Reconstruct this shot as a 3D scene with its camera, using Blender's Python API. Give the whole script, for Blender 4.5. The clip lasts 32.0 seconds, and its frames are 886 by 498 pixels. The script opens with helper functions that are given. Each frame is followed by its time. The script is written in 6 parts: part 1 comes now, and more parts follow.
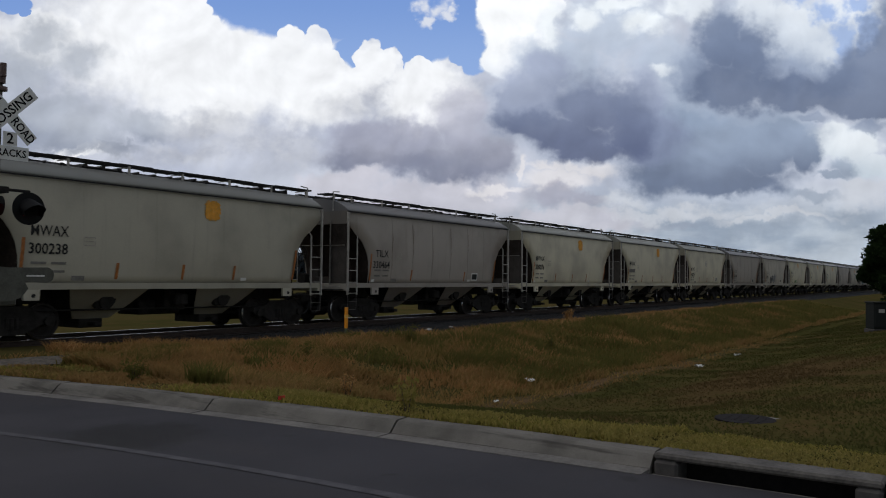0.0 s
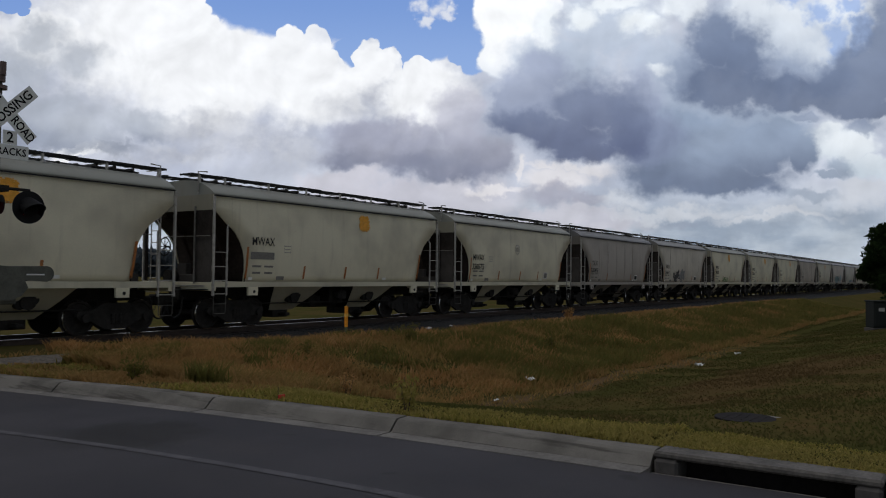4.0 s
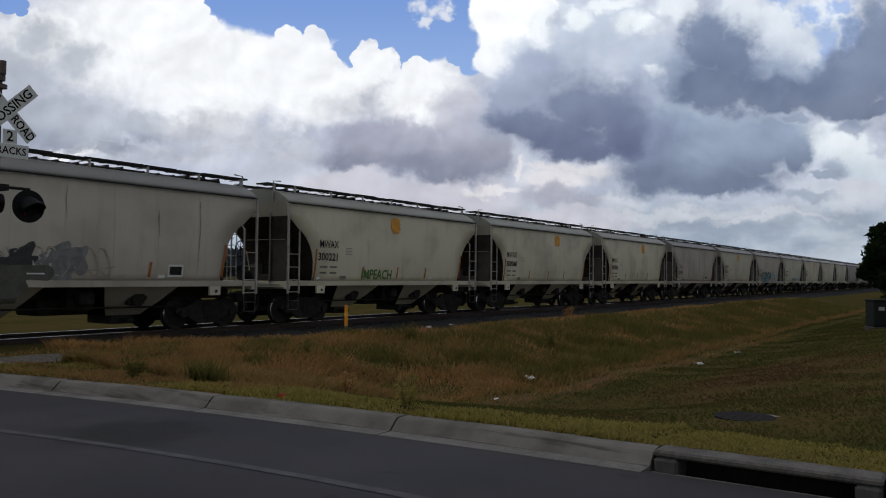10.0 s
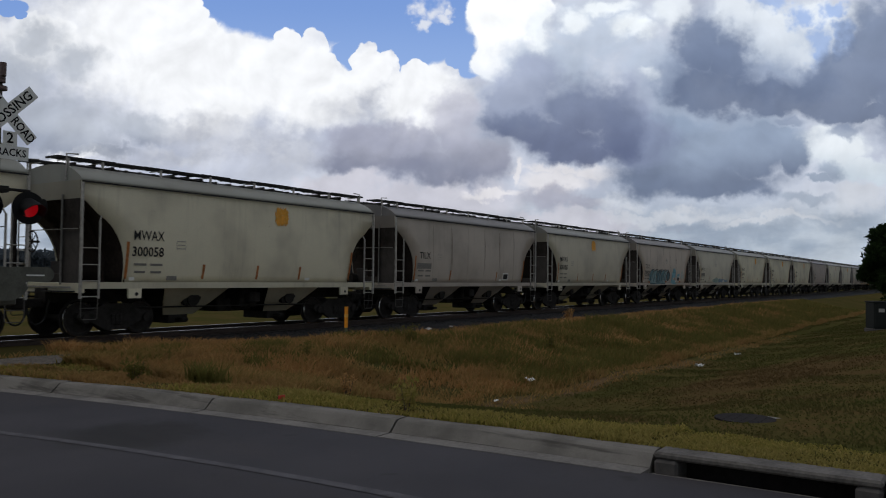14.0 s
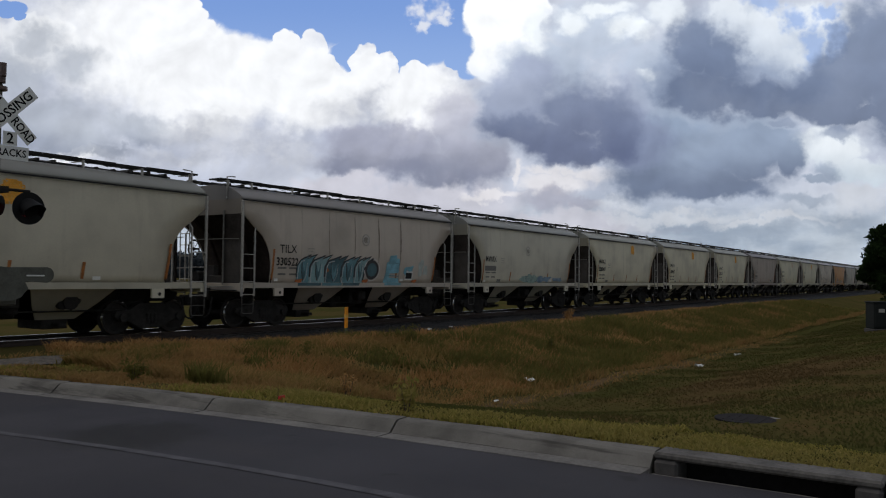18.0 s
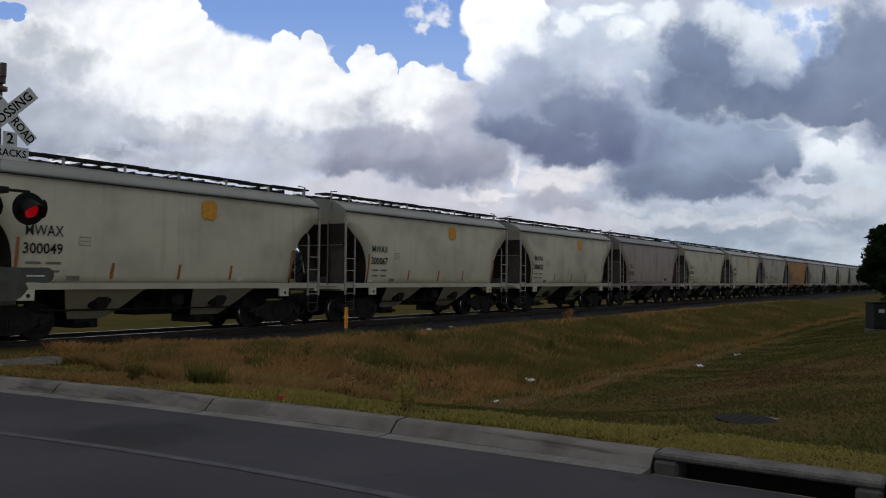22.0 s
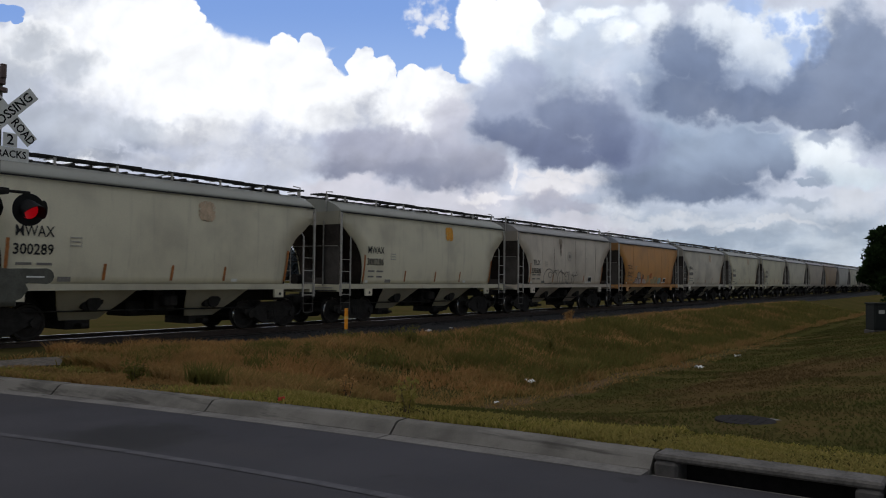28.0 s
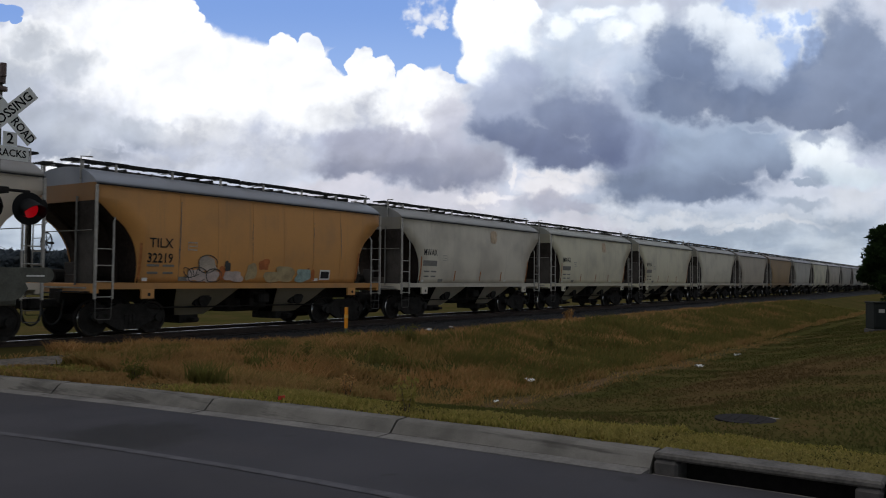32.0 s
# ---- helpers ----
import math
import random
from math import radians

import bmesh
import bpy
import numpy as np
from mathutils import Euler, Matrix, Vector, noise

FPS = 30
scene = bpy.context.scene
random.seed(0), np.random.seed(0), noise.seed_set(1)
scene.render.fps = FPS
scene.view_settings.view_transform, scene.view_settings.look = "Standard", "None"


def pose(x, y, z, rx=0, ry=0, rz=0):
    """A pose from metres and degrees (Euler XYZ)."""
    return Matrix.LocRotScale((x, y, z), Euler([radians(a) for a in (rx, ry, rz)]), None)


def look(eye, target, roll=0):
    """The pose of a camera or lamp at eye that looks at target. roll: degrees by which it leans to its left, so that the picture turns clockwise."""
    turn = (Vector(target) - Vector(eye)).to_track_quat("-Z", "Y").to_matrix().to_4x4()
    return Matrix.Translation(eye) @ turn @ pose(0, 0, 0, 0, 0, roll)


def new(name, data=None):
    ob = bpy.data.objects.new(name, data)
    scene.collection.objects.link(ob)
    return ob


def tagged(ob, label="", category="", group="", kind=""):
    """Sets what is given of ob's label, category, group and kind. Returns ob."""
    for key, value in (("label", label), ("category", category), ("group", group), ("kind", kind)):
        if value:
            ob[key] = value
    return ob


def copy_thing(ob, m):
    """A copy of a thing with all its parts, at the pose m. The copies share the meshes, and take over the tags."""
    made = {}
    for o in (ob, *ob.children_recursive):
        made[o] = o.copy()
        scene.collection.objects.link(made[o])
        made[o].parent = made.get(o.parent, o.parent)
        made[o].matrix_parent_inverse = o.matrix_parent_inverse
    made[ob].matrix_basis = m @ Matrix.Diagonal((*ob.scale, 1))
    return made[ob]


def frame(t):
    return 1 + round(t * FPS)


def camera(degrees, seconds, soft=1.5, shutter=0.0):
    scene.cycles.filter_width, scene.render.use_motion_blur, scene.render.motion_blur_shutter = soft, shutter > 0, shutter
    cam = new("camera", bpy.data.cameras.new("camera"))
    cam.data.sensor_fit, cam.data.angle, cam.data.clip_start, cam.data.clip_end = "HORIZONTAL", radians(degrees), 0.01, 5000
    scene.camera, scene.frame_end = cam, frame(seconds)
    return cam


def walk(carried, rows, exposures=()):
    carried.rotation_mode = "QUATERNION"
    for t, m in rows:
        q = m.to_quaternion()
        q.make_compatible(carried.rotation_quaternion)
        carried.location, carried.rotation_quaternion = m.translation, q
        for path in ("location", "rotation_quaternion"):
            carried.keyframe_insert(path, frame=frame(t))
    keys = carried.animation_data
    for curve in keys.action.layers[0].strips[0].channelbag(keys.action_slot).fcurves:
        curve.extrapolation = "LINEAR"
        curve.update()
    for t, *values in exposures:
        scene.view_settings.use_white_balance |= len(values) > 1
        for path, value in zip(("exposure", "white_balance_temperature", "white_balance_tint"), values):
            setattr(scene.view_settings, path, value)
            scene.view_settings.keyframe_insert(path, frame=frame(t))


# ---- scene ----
# ---- camera and its small nods ----
LENS = 57.85
YAW = 34.0
PITCH = 1.90
ROLL = 0.61
EYE = (0.0, 0.0, 1.626)
FOCAL = 784 / math.tan(radians(LENS / 2))
cam = camera(LENS, 32.0, soft=1.05, shutter=0.12)


def aim(nod):
    """The camera's pose; nod in thousandths of the focal length, upwards."""
    p, y = radians(PITCH) + nod / FOCAL, radians(YAW)
    way = Vector((math.cos(y) * math.cos(p), math.sin(y) * math.cos(p), math.sin(p)))
    return look(EYE, Vector(EYE) + way * 10, ROLL)


NODS = [(0, 4), (0.5, 4), (1, 3), (1.5, 4), (2, 3), (2.5, 3), (3, 1.5), (3.5, 1.5), (4.5, 2.2), (5.5, 3), (6, 1.5), (6.5, 1), (7, 0),
        (7.5, 3), (8, 0), (8.5, 0.3), (9, 1.5), (9.5, 0), (10, 0), (10.5, -1.5), (11, 0), (12, 0), (12.5, 1.3), (13, 1.5), (13.5, 2),
        (14, 3), (14.5, 4), (15.5, 5), (16.5, 6), (17, 3), (17.5, 4), (18, 3.5), (19, 4), (19.5, 6), (20, 4.5), (20.5, 3.2), (21, 3.2),
        (21.5, 4), (22.5, 4), (23, 4.3), (23.5, 6), (24, 5.6), (24.5, 4), (25, 4.8), (25.5, 6), (27.5, 6), (28, 5.8), (28.5, 4.2), (30, 4.2),
        (32, 4)]
walk(cam, [(t, aim(n)) for t, n in NODS], [(0, -0.32), (11, -0.29), (19, -0.26), (25.5, -0.2), (32, -0.14)])

# ---- daylight ----
SUN_AZ, SUN_EL = 118.0, 58.0   # degrees from +x towards +y, and above the horizon
world = bpy.data.worlds.new("sky")
scene.world = world
world.use_nodes = True
wn, wl = world.node_tree.nodes, world.node_tree.links
wn.clear()
w_out = wn.new("ShaderNodeOutputWorld")
w_bg = wn.new("ShaderNodeBackground")
w_sky = wn.new("ShaderNodeTexSky")
w_sky.sky_type = "NISHITA"
w_sky.sun_disc = False
w_sky.sun_elevation = radians(SUN_EL)
w_sky.sun_rotation = radians(90 - SUN_AZ)
w_noise = wn.new("ShaderNodeTexNoise")
w_noise.inputs["Scale"].default_value = 3.0
w_noise.inputs["Detail"].default_value = 5.0
w_ramp = wn.new("ShaderNodeValToRGB")
w_ramp.color_ramp.elements[0].position = 0.36
w_ramp.color_ramp.elements[1].position = 0.56
w_mix = wn.new("ShaderNodeMix")
w_mix.data_type = "RGBA"
w_mix.inputs[7].default_value = (5.2, 5.4, 5.7, 1)
wl.new(w_noise.outputs["Fac"], w_ramp.inputs["Fac"])
wl.new(w_ramp.outputs["Color"], w_mix.inputs[0])
wl.new(w_sky.outputs["Color"], w_mix.inputs[6])
wl.new(w_mix.outputs[2], w_bg.inputs["Color"])
w_bg.inputs["Strength"].default_value = 0.081
wl.new(w_bg.outputs["Background"], w_out.inputs["Surface"])

sun_data = bpy.data.lights.new("sun", "SUN")
sun_data.energy = 0.6
sun_data.angle = radians(14)
sun_data.color = (1.0, 0.95, 0.87)
sun = new("sun", sun_data)
_a, _e = radians(SUN_AZ), radians(SUN_EL)
_d = Vector((math.cos(_a) * math.cos(_e), math.sin(_a) * math.cos(_e), math.sin(_e)))
sun.matrix_world = look(_d * 300, (0, 0, 0))


# ---- materials ----
class Net:
    """A small builder of node materials."""

    def __init__(self, name):
        self.m = bpy.data.materials.new(name)
        self.m.use_nodes = True
        self.n, self.l = self.m.node_tree.nodes, self.m.node_tree.links
        self.bsdf = self.n["Principled BSDF"]

    def put(self, node, key, value):
        if isinstance(value, bpy.types.NodeSocket):
            self.l.new(value, node.inputs[key])
        else:
            node.inputs[key].default_value = value

    def coords(self, kind="Object"):
        return self.n.new("ShaderNodeTexCoord").outputs[kind]

    def where(self):
        return self.n.new("ShaderNodeNewGeometry").outputs["Position"]

    def scaled(self, vec, s):
        k = self.n.new("ShaderNodeMapping")
        self.l.new(vec, k.inputs["Vector"])
        k.inputs["Scale"].default_value = s
        return k.outputs["Vector"]

    def noise(self, vec, scale, detail=4.0, rough=0.55):
        k = self.n.new("ShaderNodeTexNoise")
        self.l.new(vec, k.inputs["Vector"])
        k.inputs["Scale"].default_value, k.inputs["Detail"].default_value, k.inputs["Roughness"].default_value = scale, detail, rough
        return k.outputs["Fac"]

    def math(self, op, a, b=0.0, c=0.0):
        k = self.n.new("ShaderNodeMath")
        k.operation = op
        for i, v in enumerate((a, b, c)):
            self.put(k, i, v)
        return k.outputs[0]

    def ramp(self, fac, lo, hi):
        k = self.n.new("ShaderNodeMapRange")
        k.interpolation_type = "SMOOTHSTEP"
        self.put(k, 0, fac)
        k.inputs[1].default_value, k.inputs[2].default_value = lo, hi
        return k.outputs[0]

    def mix(self, fac, a, b):
        k = self.n.new("ShaderNodeMix")
        k.data_type = "RGBA"
        for i, v in ((0, fac), (6, a), (7, b)):
            self.put(k, i, v if isinstance(v, (bpy.types.NodeSocket, float, int)) else (*v[:3], 1))
        return k.outputs[2]

    def bump(self, height, strength=0.3, dist=0.01):
        k = self.n.new("ShaderNodeBump")
        self.put(k, "Height", height)
        k.inputs["Strength"].default_value, k.inputs["Distance"].default_value = strength, dist
        self.l.new(k.outputs["Normal"], self.bsdf.inputs["Normal"])

    def done(self, color, rough=0.7, metal=0.0, spec=0.5):
        self.put(self.bsdf, "Base Color", color if isinstance(color, bpy.types.NodeSocket) else (*color, 1))
        self.put(self.bsdf, "Roughness", rough)
        self.put(self.bsdf, "Metallic", metal)
        self.put(self.bsdf, "Specular IOR Level", spec)
        return self.m


def plain(name, color, rough=0.7, metal=0.0, vary=0.25, scale=6.0, spec=0.4):
    k = Net(name)
    v = k.coords()
    f = k.math("ADD", k.math("MULTIPLY", k.noise(v, scale), 0.6), k.math("MULTIPLY", k.noise(v, scale * 9), 0.4))
    lo, hi = [c * (1 - vary) for c in color], [min(1, c * (1 + vary)) for c in color]
    k.bump(k.noise(v, scale * 12), 0.15, 0.004)
    return k.done(k.mix(k.ramp(f, 0.3, 0.7), lo, hi), rough, metal, spec)


def car_paint():
    """Weathered paint in the car's own colour: broad soiling, vertical streaks, rust specks."""
    k = Net("weathered_car_paint")
    info = k.n.new("ShaderNodeObjectInfo")
    shift = k.n.new("ShaderNodeVectorMath")
    shift.operation = "MULTIPLY_ADD"
    k.l.new(info.outputs["Random"], shift.inputs[0])
    shift.inputs[1].default_value = (37, 11, 5)
    k.l.new(k.coords(), shift.inputs[2])
    v = shift.outputs[0]
    broad = k.noise(v, 0.55, 3)
    streak = k.noise(k.scaled(v, (2.6, 2.6, 0.16)), 1.6, 4, 0.65)
    grain = k.noise(v, 22, 3)
    base = info.outputs["Color"]
    dirty = k.mix(0.35, base, (0.16, 0.135, 0.105))
    c = k.mix(k.ramp(broad, 0.4, 0.75), base, dirty)
    c = k.mix(k.math("MULTIPLY", k.ramp(streak, 0.52, 0.84), 0.28), c, (0.17, 0.135, 0.1))
    c = k.mix(k.math("MULTIPLY", k.ramp(k.noise(v, 3.1, 6, 0.7), 0.67, 0.76), 0.35), c, (0.2, 0.09, 0.04))
    c = k.mix(k.math("MULTIPLY", grain, 0.16), c, (0.1, 0.09, 0.075))
    k.bump(k.math("ADD", k.noise(v, 1.4, 2), k.math("MULTIPLY", grain, 0.05)), 0.25, 0.02)
    return k.done(c, 0.5, 0.0, 0.4)


M_PAINT = car_paint()
# soot black of the running gear; on hopper ends it paints in shade
M_DARK = plain("soot_and_shade_steel", (0.028, 0.026, 0.024), 0.9, 0.0, 0.4, 4, 0.12)
# rust brown taken almost black, with the end bay's shade mixed in
M_SLOPE = plain("rusty_shaded_slope_steel", (0.042, 0.031, 0.026), 0.9, 0.0, 0.4, 1.2, 0.15)
M_ENDPLATE = plain("brown_black_end_plate", (0.034, 0.028, 0.024), 0.9, 0.0, 0.45, 1.5, 0.15)
M_BAYSTEEL = plain("grey_brown_steel", (0.066, 0.058, 0.052), 0.9, 0.0, 0.3, 2)
M_WHEEL = plain("wheel_steel", (0.032, 0.029, 0.027), 0.9, 0.0, 0.3, 5, 0.12)
M_TREAD = plain("polished_tread", (0.6, 0.58, 0.55), 0.25, 0.95, 0.2, 8)
M_RAILHEAD = plain("worn_rail_head", (0.5, 0.48, 0.44), 0.25, 0.95, 0.1, 5)
M_RAIL = plain("rusty_rail", (0.045, 0.032, 0.026), 0.8, 0.2, 0.3, 8)
M_LADDER = plain("chipped_ladder_paint", (0.38, 0.36, 0.325), 0.6, 0.0, 0.3, 9)
M_GRAB = plain("grey_grab_iron", (0.2, 0.19, 0.17), 0.7, 0.0, 0.3, 9)
M_STEP = plain("grimy_step_iron", (0.09, 0.083, 0.075), 0.7, 0.0, 0.3, 9)
M_HATCH = plain("sooty_hatch_paint", (0.055, 0.052, 0.05), 0.8, 0.0, 0.4, 5)
M_WALK = plain("galvanised_grating", (0.022, 0.021, 0.02), 0.7, 0.2, 0.3, 12)
M_BLACK = plain("stencil_black", (0.012, 0.012, 0.012), 0.7, 0.0, 0.3, 20)
M_FAINT = plain("faded_stencil", (0.2, 0.19, 0.17), 0.8, 0.0, 0.3, 20)
M_GHOST = plain("ghost_stencil", (0.4, 0.375, 0.32), 0.8, 0.0, 0.3, 20)
M_ORANGE = plain("reflective_orange", (0.38, 0.14, 0.035), 0.5, 0.0, 0.35, 12)
M_WHITE = plain("white_sheeting", (0.74, 0.74, 0.7), 0.55, 0.0, 0.1, 5)
M_SIGNBLACK = plain("sign_black", (0.011, 0.011, 0.011), 0.8, 0.0, 0.2, 5, 0.2)
M_GALV = plain("signal_aluminium", (0.3, 0.3, 0.29), 0.5, 0.3, 0.2, 8)
M_GATE = plain("grimy_gate_steel", (0.1, 0.1, 0.082), 0.7, 0.1, 0.3, 6)
M_CONC = plain("cast_concrete", (0.15, 0.138, 0.122), 0.9, 0.0, 0.5, 1.7)
M_STAINED = plain("stained_concrete", (0.11, 0.1, 0.09), 0.95, 0.0, 0.45, 3.0)
M_GRIME = plain("blackened_concrete", (0.07, 0.064, 0.06), 0.95, 0.0, 0.45, 1.6)
M_IRON = plain("cast_iron", (0.022, 0.019, 0.019), 0.95, 0.0, 0.3, 14, 0.1)
M_TIE = plain("creosoted_timber", (0.035, 0.028, 0.023), 0.9, 0.0, 0.3, 7)
M_PAPER = plain("litter_white", (0.72, 0.72, 0.7), 0.7, 0.0, 0.08, 10)
M_RED = plain("red_plastic", (0.6, 0.05, 0.03), 0.5, 0.0, 0.2, 12)
M_MARKER = plain("marker_orange", (0.9, 0.33, 0.02), 0.45, 0.0, 0.12, 12)
M_POST = plain("marker_post_grey", (0.1, 0.12, 0.08), 0.7, 0.0, 0.25, 12)
M_CABINET = plain("cabinet_green", (0.006, 0.0085, 0.007), 0.8, 0.0, 0.2, 5)
M_BARK = plain("bark", (0.08, 0.06, 0.045), 0.9, 0.0, 0.35, 9)
M_TEAL = plain("spray_teal", (0.14, 0.28, 0.31), 0.6, 0.0, 0.25, 3)
M_PALETEAL = plain("spray_pale_teal", (0.25, 0.4, 0.41), 0.6, 0.0, 0.25, 3)
M_DEEPTEAL = plain("spray_deep_teal", (0.075, 0.15, 0.17), 0.6, 0.0, 0.3, 3)
M_SPRAYAQUA = plain("spray_aqua", (0.2, 0.42, 0.5), 0.6, 0.0, 0.3, 4)
M_SPRAYMIST = plain("spray_mist", (0.45, 0.49, 0.45), 0.7, 0.0, 0.2, 4)
M_WASHED = plain("spray_washed", (0.42, 0.35, 0.28), 0.7, 0.0, 0.3, 3)
M_SPRAYBLACK = plain("spray_black", (0.05, 0.05, 0.05), 0.6, 0.0, 0.3, 5)
M_SPRAYGREEN = plain("spray_green", (0.1, 0.2, 0.06), 0.6, 0.0, 0.3, 5)
M_SPRAYGREY = plain("spray_grey", (0.22, 0.22, 0.22), 0.6, 0.0, 0.3, 5)
M_SPRAYWHITE = plain("spray_white", (0.6, 0.58, 0.55), 0.6, 0.0, 0.2, 5)
M_SPRAYRED = plain("spray_orange", (0.45, 0.14, 0.04), 0.6, 0.0, 0.3, 5)
M_LILAC = plain("spray_lilac", (0.5, 0.41, 0.37), 0.7, 0.0, 0.25, 4)
M_MOSS = plain("spray_moss", (0.4, 0.31, 0.17), 0.7, 0.0, 0.3, 4)
M_FAINTTEAL = plain("faint_spray_teal", (0.3, 0.4, 0.36), 0.7, 0.0, 0.35, 5)
M_FAINTBLUE = plain("faint_spray_blue", (0.22, 0.31, 0.4), 0.7, 0.0, 0.35, 5)
M_STAIN = plain("broad_rust_stain", (0.36, 0.29, 0.22), 0.85, 0.0, 0.3, 4)
M_FADED = plain("faded_orange_square", (0.8, 0.37, 0.045), 0.7, 0.0, 0.2, 9)
M_RUSTRUN = plain("rust_run", (0.21, 0.165, 0.13), 0.85, 0.0, 0.3, 9)


def kerb_concrete():
    """Weathered concrete with dark stains drawn out along the kerb."""
    k = Net("kerb_concrete")
    v = k.where()
    c = k.mix(k.ramp(k.noise(v, 1.7, 5, 0.6), 0.32, 0.68), (0.125, 0.116, 0.103), (0.215, 0.2, 0.178))
    drawn = k.noise(k.scaled(v, (9.0, 0.75, 9.0)), 1.0, 5, 0.6)
    c = k.mix(k.math("MULTIPLY", k.ramp(drawn, 0.52, 0.68), 0.75), c, (0.05, 0.045, 0.04))
    c = k.mix(k.math("MULTIPLY", k.noise(v, 70, 3), 0.35), c, (0.06, 0.055, 0.05))
    k.bump(k.noise(v, 45, 4), 0.4, 0.006)
    return k.done(c, 0.95, 0.0, 0.2)


M_KERB = kerb_concrete()
M_PAN = plain("gutter_concrete", (0.165, 0.154, 0.142), 0.9, 0.0, 0.3, 2.4, 0.25)


def asphalt():
    k = Net("asphalt")
    v = k.where()
    c = k.mix(k.ramp(k.noise(v, 0.35, 4), 0.35, 0.7), (0.026, 0.024, 0.031), (0.05, 0.046, 0.054))
    c = k.mix(k.math("MULTIPLY", k.noise(v, 90, 2), 0.5), c, (0.028, 0.027, 0.028))
    spot = k.n.new("ShaderNodeVectorMath")
    spot.operation = "DISTANCE"
    k.l.new(v, spot.inputs[0])
    spot.inputs[1].default_value = (5.0, 7.15, 0)
    blot = k.math("ADD", spot.outputs["Value"], k.math("MULTIPLY", k.noise(v, 2.2, 3), 0.8))
    c = k.mix(k.math("MULTIPLY", k.ramp(blot, 1.35, 0.8), 0.85), c, (0.012, 0.011, 0.011))
    c = k.mix(k.math("MULTIPLY", k.ramp(k.noise(k.scaled(v, (1.0, 0.35, 1.0)), 0.8, 4), 0.45, 0.7), 0.35), c, (0.05, 0.043, 0.042))
    c = k.mix(k.math("MULTIPLY", k.ramp(k.noise(v, 2.6, 2, 0.4), 0.7, 0.76), 0.5), c, (0.016, 0.015, 0.015))
    k.bump(k.noise(v, 120, 2), 0.5, 0.006)
    return k.done(c, 0.85, 0.0, 0.3)


FOLD = (7.95, -0.02)     # the worn strip where lawn and bank meet: y at x = 14, and its slope


def dry_zone(k, v):
    """A broad thin-grown patch of the lawn, as a soft mask."""
    at = k.n.new("ShaderNodeVectorMath")
    at.operation, at.inputs[1].default_value = "SUBTRACT", (19.0, 3.6, 0)
    k.l.new(v, at.inputs[0])
    size = k.n.new("ShaderNodeVectorMath")
    size.operation = "LENGTH"
    k.l.new(k.scaled(at.outputs[0], (1 / 6.5, 1 / 2.7, 0)), size.inputs[0])
    return k.ramp(k.math("MULTIPLY_ADD", k.math("SUBTRACT", k.noise(v, 0.55, 5, 0.6), 0.5), 2.2, size.outputs["Value"]), 1.1, 0.35)


def grass_ground():
    """Soil and turf: green, straw and bare brown patches, a worn strip along the ditch."""
    k = Net("turf_soil")
    v = k.where()
    big, mid, fine = k.noise(v, 0.2, 4), k.noise(v, 0.9, 6, 0.65), k.noise(v, 11, 5, 0.65)
    c = k.mix(k.ramp(big, 0.4, 0.6), (0.094, 0.076, 0.028), (0.07, 0.067, 0.021))
    c = k.mix(k.math("MULTIPLY", k.ramp(mid, 0.48, 0.7), 0.75), c, (0.125, 0.078, 0.034))
    c = k.mix(k.math("MULTIPLY", dry_zone(k, v), 0.8), c, (0.115, 0.07, 0.034))
    c = k.mix(k.math("MULTIPLY", k.ramp(fine, 0.35, 0.7), 0.35), c, (0.04, 0.033, 0.015))
    xyz = k.n.new("ShaderNodeSeparateXYZ")
    k.l.new(v, xyz.inputs[0])
    off = k.math("ABSOLUTE", k.math("ADD", k.math("MULTIPLY_ADD", xyz.outputs[0], -FOLD[1], xyz.outputs[1]), k.math("MULTIPLY_ADD", k.noise(v, 0.35, 4), -1.2, 0.6 - FOLD[0] + 14 * FOLD[1])))
    near = k.math("MULTIPLY", k.ramp(off, 0.5, 0.12), k.math("MULTIPLY", k.ramp(xyz.outputs[0], 11.0, 15.0), k.ramp(xyz.outputs[0], 38.0, 20.0)))
    c = k.mix(k.math("MULTIPLY", near, k.ramp(k.noise(v, 1.7, 4), 0.32, 0.55)), c, (0.135, 0.088, 0.048))
    k.bump(k.noise(v, 24, 5), 0.8, 0.03)
    return k.done(c, 1.0, 0.0, 0.0)


def blades(name, tones, patchy=None, zone=False):
    """Grass or leaf tones that change from piece to piece."""
    k = Net(name)
    g = k.n.new("ShaderNodeNewGeometry")
    r = k.n.new("ShaderNodeValToRGB")
    e = r.color_ramp.elements
    while len(e) < len(tones):
        e.new(0.5)
    for i, t in enumerate(tones):
        e[i].position = i / (len(tones) - 1)
        e[i].color = (*t, 1)
    k.l.new(g.outputs["Random Per Island"], r.inputs["Fac"])
    patch = k.ramp(k.noise(k.where(), 0.45, 3), 0.4, 0.66)
    c = k.mix(k.math("MULTIPLY", patch, 0.7 if patchy else 0.5), r.outputs["Color"], patchy or tones[0])
    if zone:
        c = k.mix(k.math("MULTIPLY", dry_zone(k, k.where()), 0.75), c, (0.135, 0.083, 0.04))
    k.done(c, 0.9, 0.0, 0.0)
    # thin blades let light through
    thin = k.n.new("ShaderNodeBsdfTranslucent")
    k.l.new(c, thin.inputs["Color"])
    both = k.n.new("ShaderNodeMixShader")
    both.inputs[0].default_value = 0.5
    k.l.new(k.bsdf.outputs[0], both.inputs[1])
    k.l.new(thin.outputs[0], both.inputs[2])
    k.l.new(both.outputs[0], k.n["Material Output"].inputs["Surface"])
    return k.m


